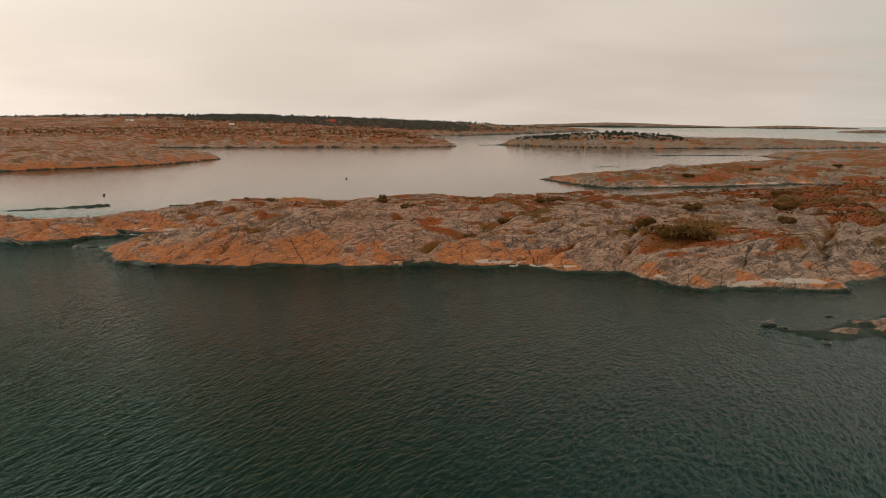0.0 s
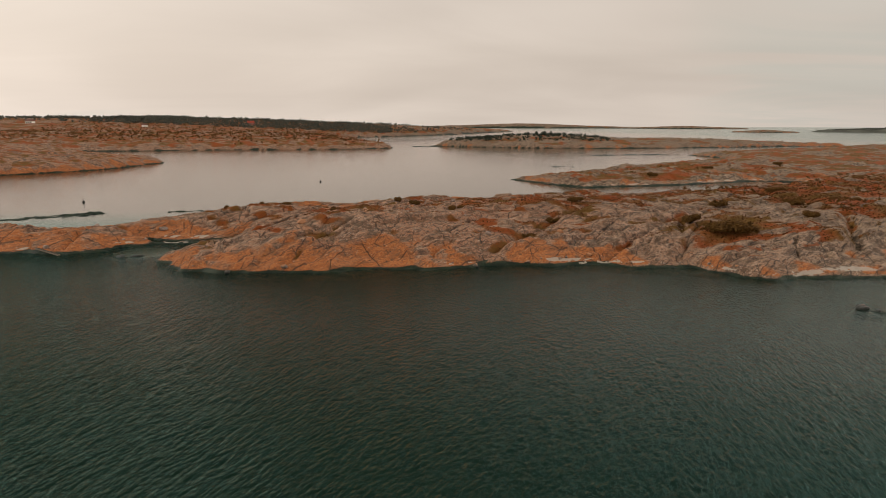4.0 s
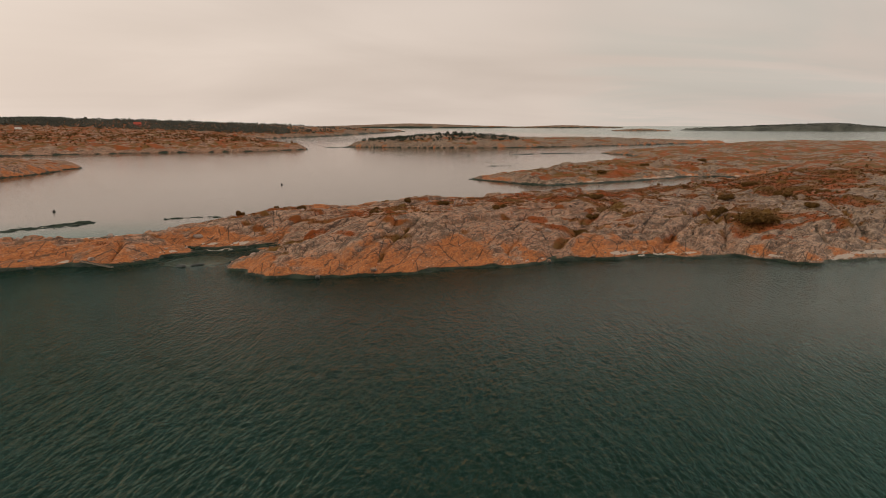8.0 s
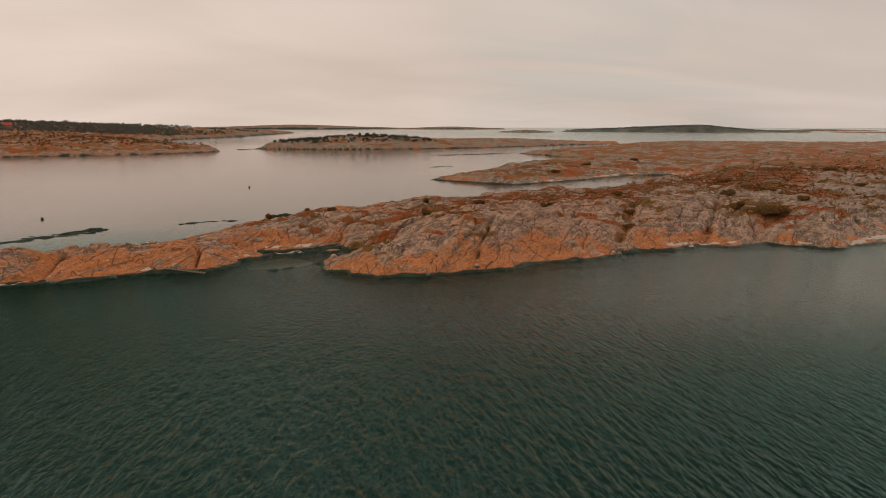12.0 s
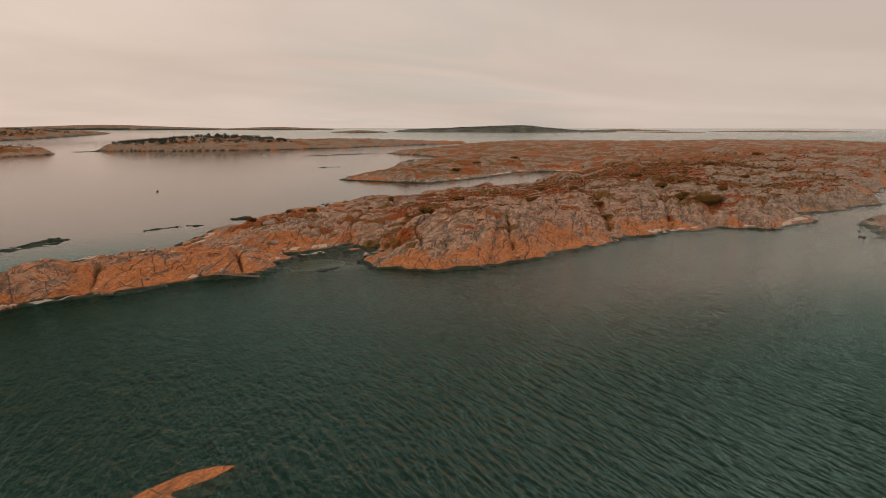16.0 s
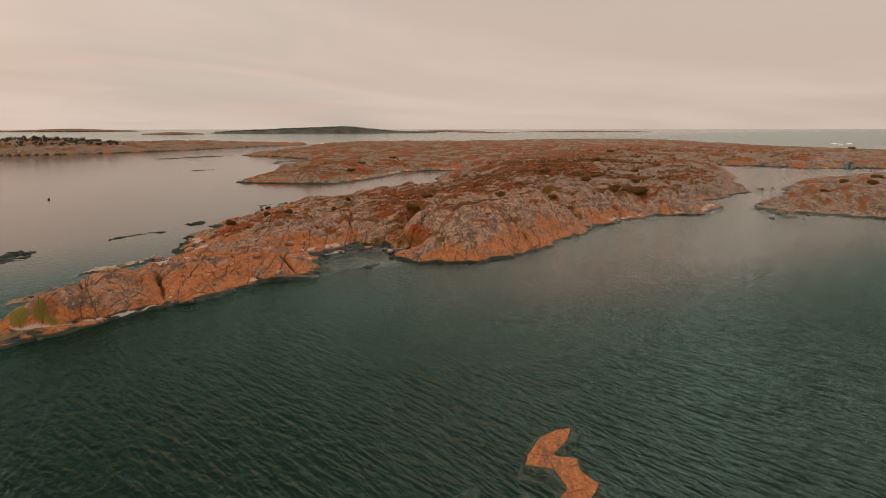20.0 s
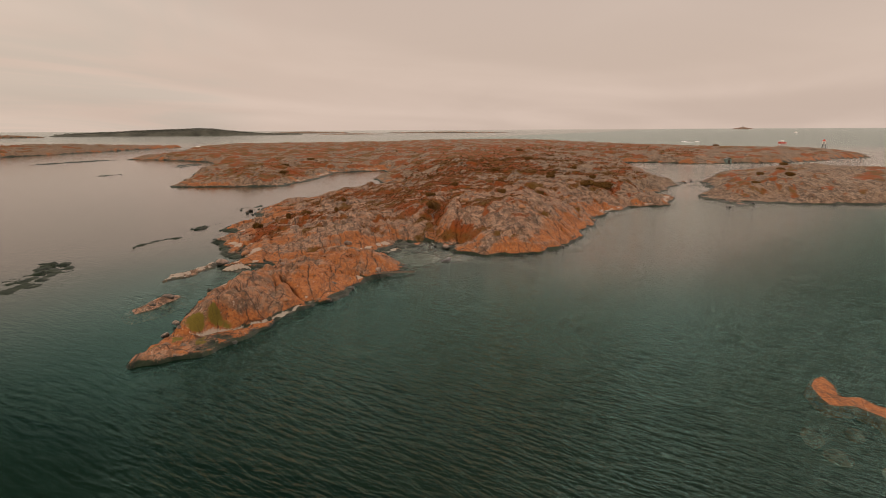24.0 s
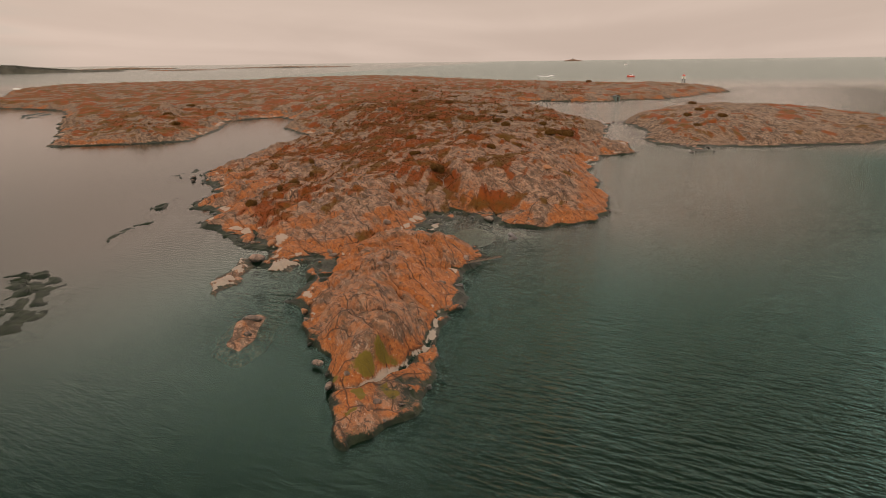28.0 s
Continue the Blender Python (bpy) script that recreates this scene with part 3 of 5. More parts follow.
def land(name, label, outline, rises, xs, ys, heathy=0.75, ruddy=None, deep=1.2, soak=0.0, sink=0.0, finishing=None, **shape):
    gx, gy = np.meshgrid(xs, ys)
    z, d = ground_height(gx, gy, outline, rises, **shape)
    z = z - sink
    extra = finishing(gx, gy, z, d) if finishing else {}
    z = extra.pop("z", z)
    m = masks(gx, gy, z, d, heathy(gx, gy) if callable(heathy) else heathy, ruddy(gx, gy) if ruddy else 0.0)
    gy_, gx_ = np.gradient(z, ys, xs)
    m["pale"] = m["pale"] * (1 - smooth(np.hypot(gx_, gy_), 0.35, 0.8))
    m["wet"] = np.clip(m["wet"], 0, 1.2) + soak - extra.pop("dry", 0.0)
    for key, value in extra.items():
        m[key] = np.maximum(m[key], value)
    if shape.get("cuts"):
        m["heath"] = np.maximum(m["heath"], np.clip(1.25 * seams(gx, gy, shape["cuts"]) * (0.55 + 0.9 * PB(gx / 3.1, gy / 3.1)), 0, 1) * smooth(z, 0.7, 1.3))
    me = sheet_mesh(name, xs, ys, z, z > -deep, m)
    me.materials.append(ROCK)
    ob = tagged(new(name, me), label, "island", kind="structure")
    return ob, dict(xs=xs, ys=ys, z=z, d=d, **m)


def at(field, x, y, key="z"):
    """A value of a piece of land at a place."""
    i = min(max(int(np.searchsorted(field["xs"], x)), 1), len(field["xs"]) - 1)
    j = min(max(int(np.searchsorted(field["ys"], y)), 1), len(field["ys"]) - 1)
    return float(field[key][j - 1 : j + 1, i - 1 : i + 1].mean())


def lee(x, y):
    """1 on the gentle side towards the bay, 0 on the steep side."""
    shift = np.interp(x, [-95, -60, -30, 20, 60, 130, 300], [96, 100, 106, 112, 125, 170, 330])
    return smooth(y - shift, -8, 12)


# open joints and gullies that cross the island
CUTS = [
    (-9, 72, 0, 80.5, 0.8, 0.9), (0, 80.5, 20, 99, 0.8, 0.9), (9, 74.5, 29, 90, 0.6, 0.9), (29, 90, 38, 99, 0.5, 0.6), (-26, 76, -19, 84, 0.45, 0.6),
    (-41, 92.5, -34, 94, 1.5, 1.0), (-34, 94, -25, 96.5, 1.5, 1.4), (-25, 96.5, -13, 99, 1.1, 0.9), (-13, 99, -4, 102.5, 0.9, 0.6),
    (-62, 102.2, -54, 101.5, 0.9, 0.7), (-54, 101.5, -43, 96, 1.0, 0.9), (-55.6, 87.5, -54.2, 93, 0.4, 0.9), (-71, 89.5, -68.5, 95, 0.4, 0.7), (-66, 97, -63, 104, 0.35, 0.5),
    (-30, 108, -20, 118, 0.7, 0.6), (-12, 86, -4, 97, 0.5, 0.5), (18, 72, 24, 84, 0.7, 0.7), (40, 72, 50, 88, 0.7, 0.8), (-2, 105, 12, 117, 0.7, 0.6), (33, 100, 48, 112, 0.8, 0.7),
]
SPIT_BODY = [(-83.2, 95.4), (-83.5, 94.3), (-82.6, 93.0), (-81, 92.2), (-78.9, 91.2), (-75.6, 90.5), (-70, 90.8), (-62, 90.4), (-52, 91), (-46, 100), (-56, 104), (-64, 104), (-70, 102.2), (-74, 99.6), (-78, 98), (-81, 96.8)]


def spit_end(x, y, z, d):
    """The low bench round the point of the spit, its tidal runnel, the moss above it, and the sand in the cove."""
    inside = inland(x + 0.5 * PA(x / 2, y / 2), y + 0.4 * PB(x / 1.7, y / 1.7), SPIT_BODY)
    end = smooth(-x, 66, 73)
    south = smooth(94.5 + 0.3 * (x + 83) - y, -3, 1.5)
    bench = np.minimum(z + 0.1, 0.28 + 0.30 * ledges(x, y, -8, 1.9, PB) + 0.30 * ledges(x, y, 62, 2.3, PC) + 0.12 * PA(x / 1.1, y / 0.8))
    runnel = np.exp(-(((inside + 0.15) / 0.30) ** 2)) * smooth(PC(x / 5, y / 5), -0.7, -0.25)
    dome = z + 0.7 * smooth(inside, 0.2, 2.4) * smooth(-x, 66, 74)
    body = bench + (dome - bench) * smooth(inside, -0.1, 1.0)
    shaped = z + end * (np.where(d > 0, body - 0.34 * runnel * south, z) - z)
    cove = np.exp(-(((x + 45.2) / 4.2) ** 2) - ((y - 90.8) / 2.6) ** 2)
    shaped = np.where(d < 0, np.maximum(shaped, -0.62 + 0.58 * smooth(cove, 0.2, 0.7)), shaped)
    moss = 1.2 * np.exp(-(((x + 81.4) / 1.9) ** 2)) * smooth(inside, -0.1, 0.25) * (1 - smooth(inside, 0.5, 1.3)) * south * (0.85 + 1.2 * PA(x / 1.3, y / 1.0))
    moss = np.maximum(moss, 0.8 * end * south * smooth(-inside, 0.6, 1.1) * smooth(PB(x / 1.6, y / 1.1), 0.1, 0.35) * smooth(d, 0.4, 0.9))
    pale = end * south * 0.9 * runnel * smooth(PA(x / 2.2, y / 2.2), -0.6, -0.2) * smooth(shaped, -0.05, 0.05)
    pale = np.maximum(pale, smooth(cove, 0.25, 0.5) * (d < 0.6))
    return dict(z=shaped, moss=moss, pale=pale, dry=0.2 * end * smooth(d, 0.25, 0.7) * smooth(PC(x / 1.3, y / 0.9), -0.35, 0.0))


home, HOME = land(
    "rock_island", "low granite island with orange shore and rust-red heath", HOME_ISLAND, HOME_RISES + HOME_DIPS,
    lines((-97, -60, 0.15), (-60, 52, 0.18), (52, 120, 0.4), (120, 300, 1.3), (300, 660, 5.0)), lines((-40, 44, 3.0), (44, 64, 1.0), (64, 147, 0.18), (147, 220, 0.7), (220, 525, 3.0)),
    heathy=lambda x, y: 0.24 - 0.16 * smooth(x, -32, -15) * smooth(y - 0.25 * x, 84, 94) - 0.07 * smooth(x, -25, -5) * smooth(y, 92, 100) - 0.26 * smooth(x, 15, 90) - 0.04 * smooth(y, 120, 200) + 0.3 * smooth(-x, 35, 60),
    ruddy=lambda x, y: 0.30 * smooth(-x, 44, 56) - 0.4 * smooth(-x - 0.5 * (92 - y), 80, 83) + 0.16 * smooth(-x, 0, 25) + 0.2 * smooth(x, 60, 250) - 0.3 * smooth(x, 8, 25) * (1 - smooth(x, 60, 100)) + 0.6 * np.exp(-(((x + 24) / 17) ** 2) - ((y - 76) / 3.2) ** 2) + 0.35 * np.exp(-(((x - 6) / 14) ** 2) - ((y - 76) / 2.5) ** 2),
    finishing=spit_end, cuts=CUTS, slope=lambda x, y: 0.55 + 0.5 * smooth(-x, 58, 74),
    step=lambda x, y: 1.35 - 0.85 * lee(x, y) - 0.15 * smooth(-x, 46, 60), rise=lambda x, y: 2.0 - 0.5 * lee(x, y) - 0.7 * smooth(-x, 44, 56),
)
east, EAST = land("rock_islet", "low granite islet beside a narrow sound", EAST_ISLE, EAST_RISES, lines((20, 60, 0.5), (60, 150, 1.2)), lines((-22, 30, 1.5), (30, 64, 0.5)), heathy=0.12, ruddy=lambda x, y: -1.4 + 0 * x, step=lambda x, y: 0.3 + 0.5 * smooth(x, 30, 48), rise=lambda x, y: 0.2 + 1.4 * smooth(x, 32, 55))

for key, value in (("pale", 0.0), ("wet", 0.36)):  # a bare, dark, weedy islet
    old = np.zeros(len(east.data.vertices), np.float32)
    east.data.attributes[key].data.foreach_get("value", old)
    east.data.attributes[key].data.foreach_set("value", old * (0.3 if key == "pale" else 1.0) + np.float32(value) * (old > 0.02))

# skerries, awash and black: outline, spacing
SKERRIES = [
    ([(-79.5, 121), (-77, 119.5), (-72, 122), (-67, 124.5), (-63, 130), (-65.5, 132), (-70, 129.5), (-76, 125)], 0.25),
    ([(-52, 130.6), (-47, 130.4), (-42, 131.2), (-46, 131.8)], 0.2),
    ([(-38, 133.5), (-33, 133.8), (-29, 134.6), (-34, 134.8)], 0.2),
    ([(-68, 109.6), (-64, 108.6), (-61, 110), (-57, 111), (-58, 112.5), (-64, 112)], 0.25),
    ([(52, 254), (58, 253), (65, 257), (58, 258.5)], 0.5),
    ([(44, 251), (47, 250.5), (48, 252), (45, 252.6)], 0.5),
    ([(-96, 297), (-90, 300), (-86, 303), (-92, 304), (-97, 301)], 0.6),
    ([(20, 488), (40, 494), (58, 500), (44, 506), (24, 500)], 1.5),
    ([(84, 66), (90, 64.4), (97, 62), (101, 61.5), (95, 64.5), (88, 67)], 0.5),
    ([(60, 73.5), (72, 71.5), (84, 74), (76, 76), (64, 75.6)], 0.6),
    ([(100, 350), (135, 352), (158, 356), (138, 362), (110, 357)], 1.5),
    ([(104, 268), (126, 272), (140, 285), (120, 282)], 1.2),
    ([(-13, 143.5), (-6, 144.5), (-3, 146.5), (-10, 146)], 0.3),
    ([(-62, 105.5), (-58.5, 106), (-57, 107.6), (-61, 107.5)], 0.25),
]


def pale_tops(x, y, z, d):
    return dict(pale=1.1 * smooth(z, 0.08, 0.16) * smooth(PB(x / 2.0, y / 1.2), -0.5, -0.1))


for outline, gap in SKERRIES:
    light = outline[0] in ((-68, 109.6), (-62, 105.5))
    ox, oy = zip(*outline)
    land("skerry", "flat pale-topped slab off the shore" if light else "low black skerry awash in the sea", outline, [], lines((min(ox) - 3, max(ox) + 3, gap)), lines((min(oy) - 3, max(oy) + 3, gap)), heathy=9.0, ruddy=lambda x, y: -1.0 + 0 * x, soak=-0.35 if light else 0.55, sink=-0.06 if light else 0.10, step=0.22, rise=0.08, rough=0.9, wander=1.0, finishing=pale_tops if light else None)
# a pinkish shelf under the boulder off the spit
shoal, SHOAL = land("low_shelf", "pinkish rock shelf barely rising out of the water", [(-79.5, 103.2), (-77, 102.2), (-73, 102.6), (-71.5, 104.4), (-74, 105.6), (-78, 105)], [], lines((-83, -68, 0.2)), lines((99, 109, 0.2)), heathy=9.0, ruddy=lambda x, y: 0.1 + 0 * x, step=1.0, rise=0.05, rough=0.25, wander=0.7, slope=1.1, sink=0.16, soak=-0.75)
reef, REEF = land(
    "sunken_reef", "salmon-orange rock reef just under the water", [(-74.2, 48.7), (-75.2, 49.7), (-76.6, 50.1), (-78.6, 49.9), (-79.9, 49.4), (-79.5, 47.9), (-80.8, 46.8), (-83.0, 46.5), (-83.9, 45.2), (-85.2, 44.0), (-84.2, 43.2), (-82.4, 44.3), (-80.9, 45.1), (-79.3, 45.3), (-78.6, 46.5), (-77.4, 47.2), (-77.7, 48.3), (-76.0, 48.3)], [],
    lines((-92, -70, 0.15)), lines((39, 55, 0.15)), heathy=9.0, ruddy=lambda x, y: 1.0 + 0 * x, step=0.75, rise=0.02, rough=0.0, wander=0.16, slope=1.6, deep=0.45,
)
for cx, cy, rx, ry in ((-83.2, 50.5, 1.3, 0.5), (-82.2, 48.2, 1.0, 0.45), (-85.3, 49.6, 0.9, 0.7), (-86.5, 47.4, 0.8, 0.5)):
    land("sunken_rock", "small pale rock deeper under the water", [(cx + rx * math.cos(q), cy + ry * math.sin(q)) for q in (0.7 * n for n in range(9))], [], lines((cx - 3, cx + 3, 0.2)), lines((cy - 2.5, cy + 2.5, 0.2)), heathy=9.0, ruddy=lambda x, y: 0.2 + 0 * x, step=0.6, rise=0.02, rough=0.1, wander=0.3, slope=0.8, sink=0.5, soak=-1.2)
for v in reef.data.vertices:
    v.co.z = min(2.6 * v.co.z + 0.03, 0.02 + 0.2 * (v.co.z - 0.13))
for key in ("wet", "pale"):
    reef.data.attributes[key].data.foreach_set("value", np.zeros(len(reef.data.vertices), np.float32))
reef.data.attributes["orange"].data.foreach_set("value", np.ones(len(reef.data.vertices), np.float32))

# the far shores
WEST_ISLET = [(-95, 296), (-99, 284), (-100, 266), (-107, 250), (-114, 238), (-128, 226), (-140, 212), (-200, 165), (-330, 180), (-330, 420), (-190, 412), (-176, 400), (-150, 360), (-113, 312)]
land("west_islet", "bare orange granite islet in the bay", WEST_ISLET, [(-135, 262, 2.4, 22, 22), (-205, 330, 5.0, 45, 50), (-190, 250, 3.0, 40, 40)], lines((-340, -200, 5), (-200, -90, 0.9)), lines((155, 200, 5), (200, 320, 0.9), (320, 425, 2.5)), heathy=0.08, ruddy=lambda x, y: 0.35 + 0 * x, step=1.6, rise=1.2)
MAINLAND = [(-181, 414), (-149, 416), (-132, 422), (-98, 433), (-60, 436), (-30, 440), (-8, 452), (8, 465), (4, 490), (-2, 527), (-12, 600), (-14, 677), (-35, 770), (-55, 825), (-20, 832), (10, 841), (60, 910), (109, 998), (190, 1180), (288, 1397), (330, 1500), (100, 1800), (-900, 1900), (-1500, 1000), (-700, 420), (-330, 430), (-240, 408)]
MAIN_RISES = [(-540, 900, 12, 260, 200), (-290, 1000, 10, 200, 160), (-120, 1040, 8, 150, 130), (40, 1120, 6, 120, 120), (170, 1330, 4, 90, 130), (-230, 560, 3.0, 140, 80), (-90, 540, 1.5, 60, 50)]
main, MAIN = land("mainland", "far rocky mainland with heath and a wooded ridge", MAINLAND, MAIN_RISES, lines((-1000, -330, 14), (-330, 30, 2.5), (30, 400, 8)), lines((380, 540, 2.5), (540, 1000, 6), (1000, 1900, 15)), heathy=-0.20, ruddy=lambda x, y: -0.7 + 0 * x, step=1.6, rise=3.5, reach=30.0, rough=1.7)
PINE_ISLE = [(40, 508), (60, 485), (95, 463), (125, 455), (155, 453), (204, 460), (250, 473), (297, 488), (340, 497), (368, 501), (360, 508), (300, 518), (240, 540), (150, 575), (90, 580), (62, 555)]
pisle, PISLE = land("pine_isle", "low granite isle with a dark line of pines", PINE_ISLE, [(120, 515, 4.2, 50, 32), (220, 498, 2.2, 60, 18)], lines((30, 380, 2.0)), lines((445, 590, 2.0)), heathy=0.15, ruddy=lambda x, y: -0.25 + 0.7 * smooth(x, 200, 340), step=1.4, rise=2.2)
FAR_HILL = [(1060, 1540), (1140, 1440), (1260, 1300), (1340, 1215), (1400, 1180), (1470, 1110), (1510, 1120), (1480, 1220), (1440, 1340), (1330, 1470), (1200, 1580)]
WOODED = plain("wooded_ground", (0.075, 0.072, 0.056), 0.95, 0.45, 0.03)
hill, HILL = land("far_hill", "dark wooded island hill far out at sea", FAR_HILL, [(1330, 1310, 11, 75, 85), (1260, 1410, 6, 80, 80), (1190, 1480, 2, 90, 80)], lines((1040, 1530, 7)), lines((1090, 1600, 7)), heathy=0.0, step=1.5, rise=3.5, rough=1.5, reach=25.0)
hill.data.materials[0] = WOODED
for n, (cx, cy, half, wide, tall) in enumerate([(876, 1426, 70, 26, 5.0), (1540, 990, 90, 25, 2.0), (1990, 890, 210, 40, 3.5), (700, 2900, 450, 120, 17.0), (1950, 1400, 150, 50, 5.0), (1300, 2650, 240, 70, 10.0), (4171, -51, 55, 40, 9.0)]):
    away = math.atan2(cy - 40, cx + 80)
    outline = [(cx - half * math.cos(q) * math.sin(away) + wide * math.sin(q) * math.cos(away), cy + half * math.cos(q) * math.cos(away) + wide * math.sin(q) * math.sin(away)) for q in (2 * math.pi * i / 14 for i in range(14))]
    ox, oy = zip(*outline)
    gap = half / 18
    land("far_skerry", "low bare island near the horizon", outline, [(cx, cy, tall * 0.6, half * 0.5, half * 0.5)], lines((min(ox) - gap, max(ox) + gap, gap)), lines((min(oy) - gap, max(oy) + gap, gap)), heathy=0.3, step=tall * 0.25, rise=tall * 0.3, reach=wide * 0.5, rough=0.6)


# ---- the sea ----
def make_water():
    xs = lines((-5200, -600, 400), (-600, -110, 10), (-110, 60, 2), (60, 800, 10), (800, 5200, 400))
    ys = lines((-5200, -300, 400), (-300, 0, 10), (0, 150, 2), (150, 700, 10), (700, 5200, 300))
    gx, gy = np.meshgrid(xs, ys)
    edge = np.interp(gx, [-400, -89, -50, 0, 60, 200, 400], [112, 108, 106, 110, 120, 200, 420])
    calm = smooth(gy - edge, -10, 25) * (1 - smooth(gy, 500, 900)) * (1 - smooth(gx, 150, 330))
    sound = 0.85 * smooth(gx + 2.5 * gy, 45, 140) * (1 - smooth(gy, 120, 180)) * (1 - smooth(gx, 260, 400)) * smooth(gy, -150, -20)
    open_sea = 0.7 * np.maximum(smooth(gx, 260, 420), smooth(gy, 600, 900))
    still = np.maximum(np.maximum(calm, smooth(gy - edge, -14, 8) * (1 - smooth(gy, 500, 900)) * (1 - smooth(gx, 150, 330))), 0.45 * sound)
    # stronger reflection painted on the south-west water
    sheen_west = 0.3 * smooth(18 - 0.87 * (gx + 60) - gy, -6, 14) * smooth(-gx, 60, 85) * smooth(gy, -40, 0)
    cove = np.exp(-(((gx + 44) / 6) ** 2) - ((gy - 86.5) / 4.5) ** 2)
    still = np.maximum(np.maximum(still, 0.9 * cove), 1.15 * open_sea)
    calm = np.maximum(calm, 0.9 * cove)
    # calm only paints how strongly the sea reflects by place; ripples follow still
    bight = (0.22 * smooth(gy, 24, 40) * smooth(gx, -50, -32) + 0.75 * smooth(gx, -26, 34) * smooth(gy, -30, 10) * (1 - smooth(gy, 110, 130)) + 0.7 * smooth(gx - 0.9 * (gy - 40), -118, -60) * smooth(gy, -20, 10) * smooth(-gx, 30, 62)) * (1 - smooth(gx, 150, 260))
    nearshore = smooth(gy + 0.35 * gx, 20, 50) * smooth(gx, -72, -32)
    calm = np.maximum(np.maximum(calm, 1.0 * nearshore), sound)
    calm = np.maximum(calm, np.maximum(np.maximum(sheen_west, bight), open_sea))
    # reflections painted weaker in the lee of the spit, darkening the water
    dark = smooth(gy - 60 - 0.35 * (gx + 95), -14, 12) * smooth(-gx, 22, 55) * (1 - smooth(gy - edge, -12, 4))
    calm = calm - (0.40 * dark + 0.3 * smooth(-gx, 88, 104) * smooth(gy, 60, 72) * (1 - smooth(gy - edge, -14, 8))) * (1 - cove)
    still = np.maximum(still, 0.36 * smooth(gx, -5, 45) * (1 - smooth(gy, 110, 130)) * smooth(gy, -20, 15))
    # reflection tint painted by place: green near side, grey bay, sound and open sea
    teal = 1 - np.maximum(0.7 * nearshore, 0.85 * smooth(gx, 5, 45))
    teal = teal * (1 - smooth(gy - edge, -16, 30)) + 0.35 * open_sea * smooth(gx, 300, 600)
    still = np.maximum(still, 0.85 * smooth(gy - 88 - 0.6 * (gx + 88), -4, 5) * smooth(-gx, 66, 82))  # lee of the point
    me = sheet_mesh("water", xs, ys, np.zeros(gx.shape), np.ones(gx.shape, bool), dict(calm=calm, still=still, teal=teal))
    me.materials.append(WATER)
    tagged(new("water", me), "dark green sea with small wind ripples", "sea", kind="structure")


make_water()


def make_sea_floor():
    silt = plain("silt", (0.005, 0.014, 0.009), 0.95, 0.3, 0.05)
    xs = lines((-5200, 5200, 650))
    me = sheet_mesh("sea_floor", xs, xs, np.full((len(xs), len(xs)), -1.6), np.ones((len(xs), len(xs)), bool), {})
    me.materials.append(silt)
    tagged(new("sea_floor", me), "dark silty sea floor under the water", "sea floor", kind="structure")


make_sea_floor()

# ---- small builders ----
def part(name, bm, mat, parent=None, label=""):
    """One mesh object from a bmesh, under a thing or a part."""
    me = bpy.data.meshes.new(name)
    bm.to_mesh(me)
    bm.free()
    me.materials.append(mat)
    ob = new(name, me)
    ob.parent = parent
    return tagged(ob, label)


def thing(name, m, label, category, group=""):
    ob = new(name)
    ob.matrix_world = m
    return tagged(ob, label, category, group)


def box(bm, x, y, z, sx, sy, sz, turn=0.0, bevel=0.0):
    made = bmesh.ops.create_cube(bm, size=1.0, matrix=Matrix.Translation((x, y, z)) @ Matrix.Rotation(turn, 4, "Z") @ Matrix.Diagonal((sx, sy, sz, 1)))
    if bevel:
        edges = list({e for v in made["verts"] for e in v.link_edges})
        bmesh.ops.bevel(bm, geom=edges, offset=bevel, segments=2, affect="EDGES")
    return bm


def rod(bm, a, b, ra, rb, sides=8):
    a, b = Vector(a), Vector(b)
    turn = (b - a).to_track_quat("Z", "Y").to_matrix().to_4x4()
    bmesh.ops.create_cone(bm, cap_ends=True, segments=sides, radius1=ra, radius2=rb, depth=(b - a).length, matrix=Matrix.Translation((a + b) / 2) @ turn)
    return bm


def leaves(rnd, lobes, count, size, flat=1.0):
    """Many small leaf blades on the outside of several lobes (x, y, z, radius): vertices and faces."""
    verts, faces = [], []
    weights = [r * r for *_, r in lobes]
    for _ in range(count):
        x, y, z, r = rnd.choices(lobes, weights)[0]
        d = Vector((rnd.gauss(0, 1), rnd.gauss(0, 1), rnd.gauss(0.25, 0.9))).normalized()
        c = Vector((x, y, z)) + Vector((d.x, d.y, d.z * flat)) * r * rnd.uniform(0.55, 1.08)
        u = Vector((rnd.gauss(0, 1), rnd.gauss(0, 1), rnd.gauss(0, 1))).normalized()
        v = d.cross(u)
        if v.length < 1e-3:
            continue
        v.normalize()
        w = v.cross(d)
        s = size * rnd.uniform(0.6, 1.4)
        n = len(verts)
        verts += [c - w * s * 0.5, c + v * s * 0.35, c + w * s * 0.5 + d * s * 0.6, c - v * s * 0.35]
        faces.append((n, n + 1, n + 2, n + 3))
    return verts, faces


def mesh_part(name, verts, faces, mat, parent=None, label=""):
    me = bpy.data.meshes.new(name)
    me.from_pydata([tuple(v) for v in verts], [], faces)
    me.materials.append(mat)
    ob = new(name, me)
    ob.parent = parent
    return tagged(ob, label)


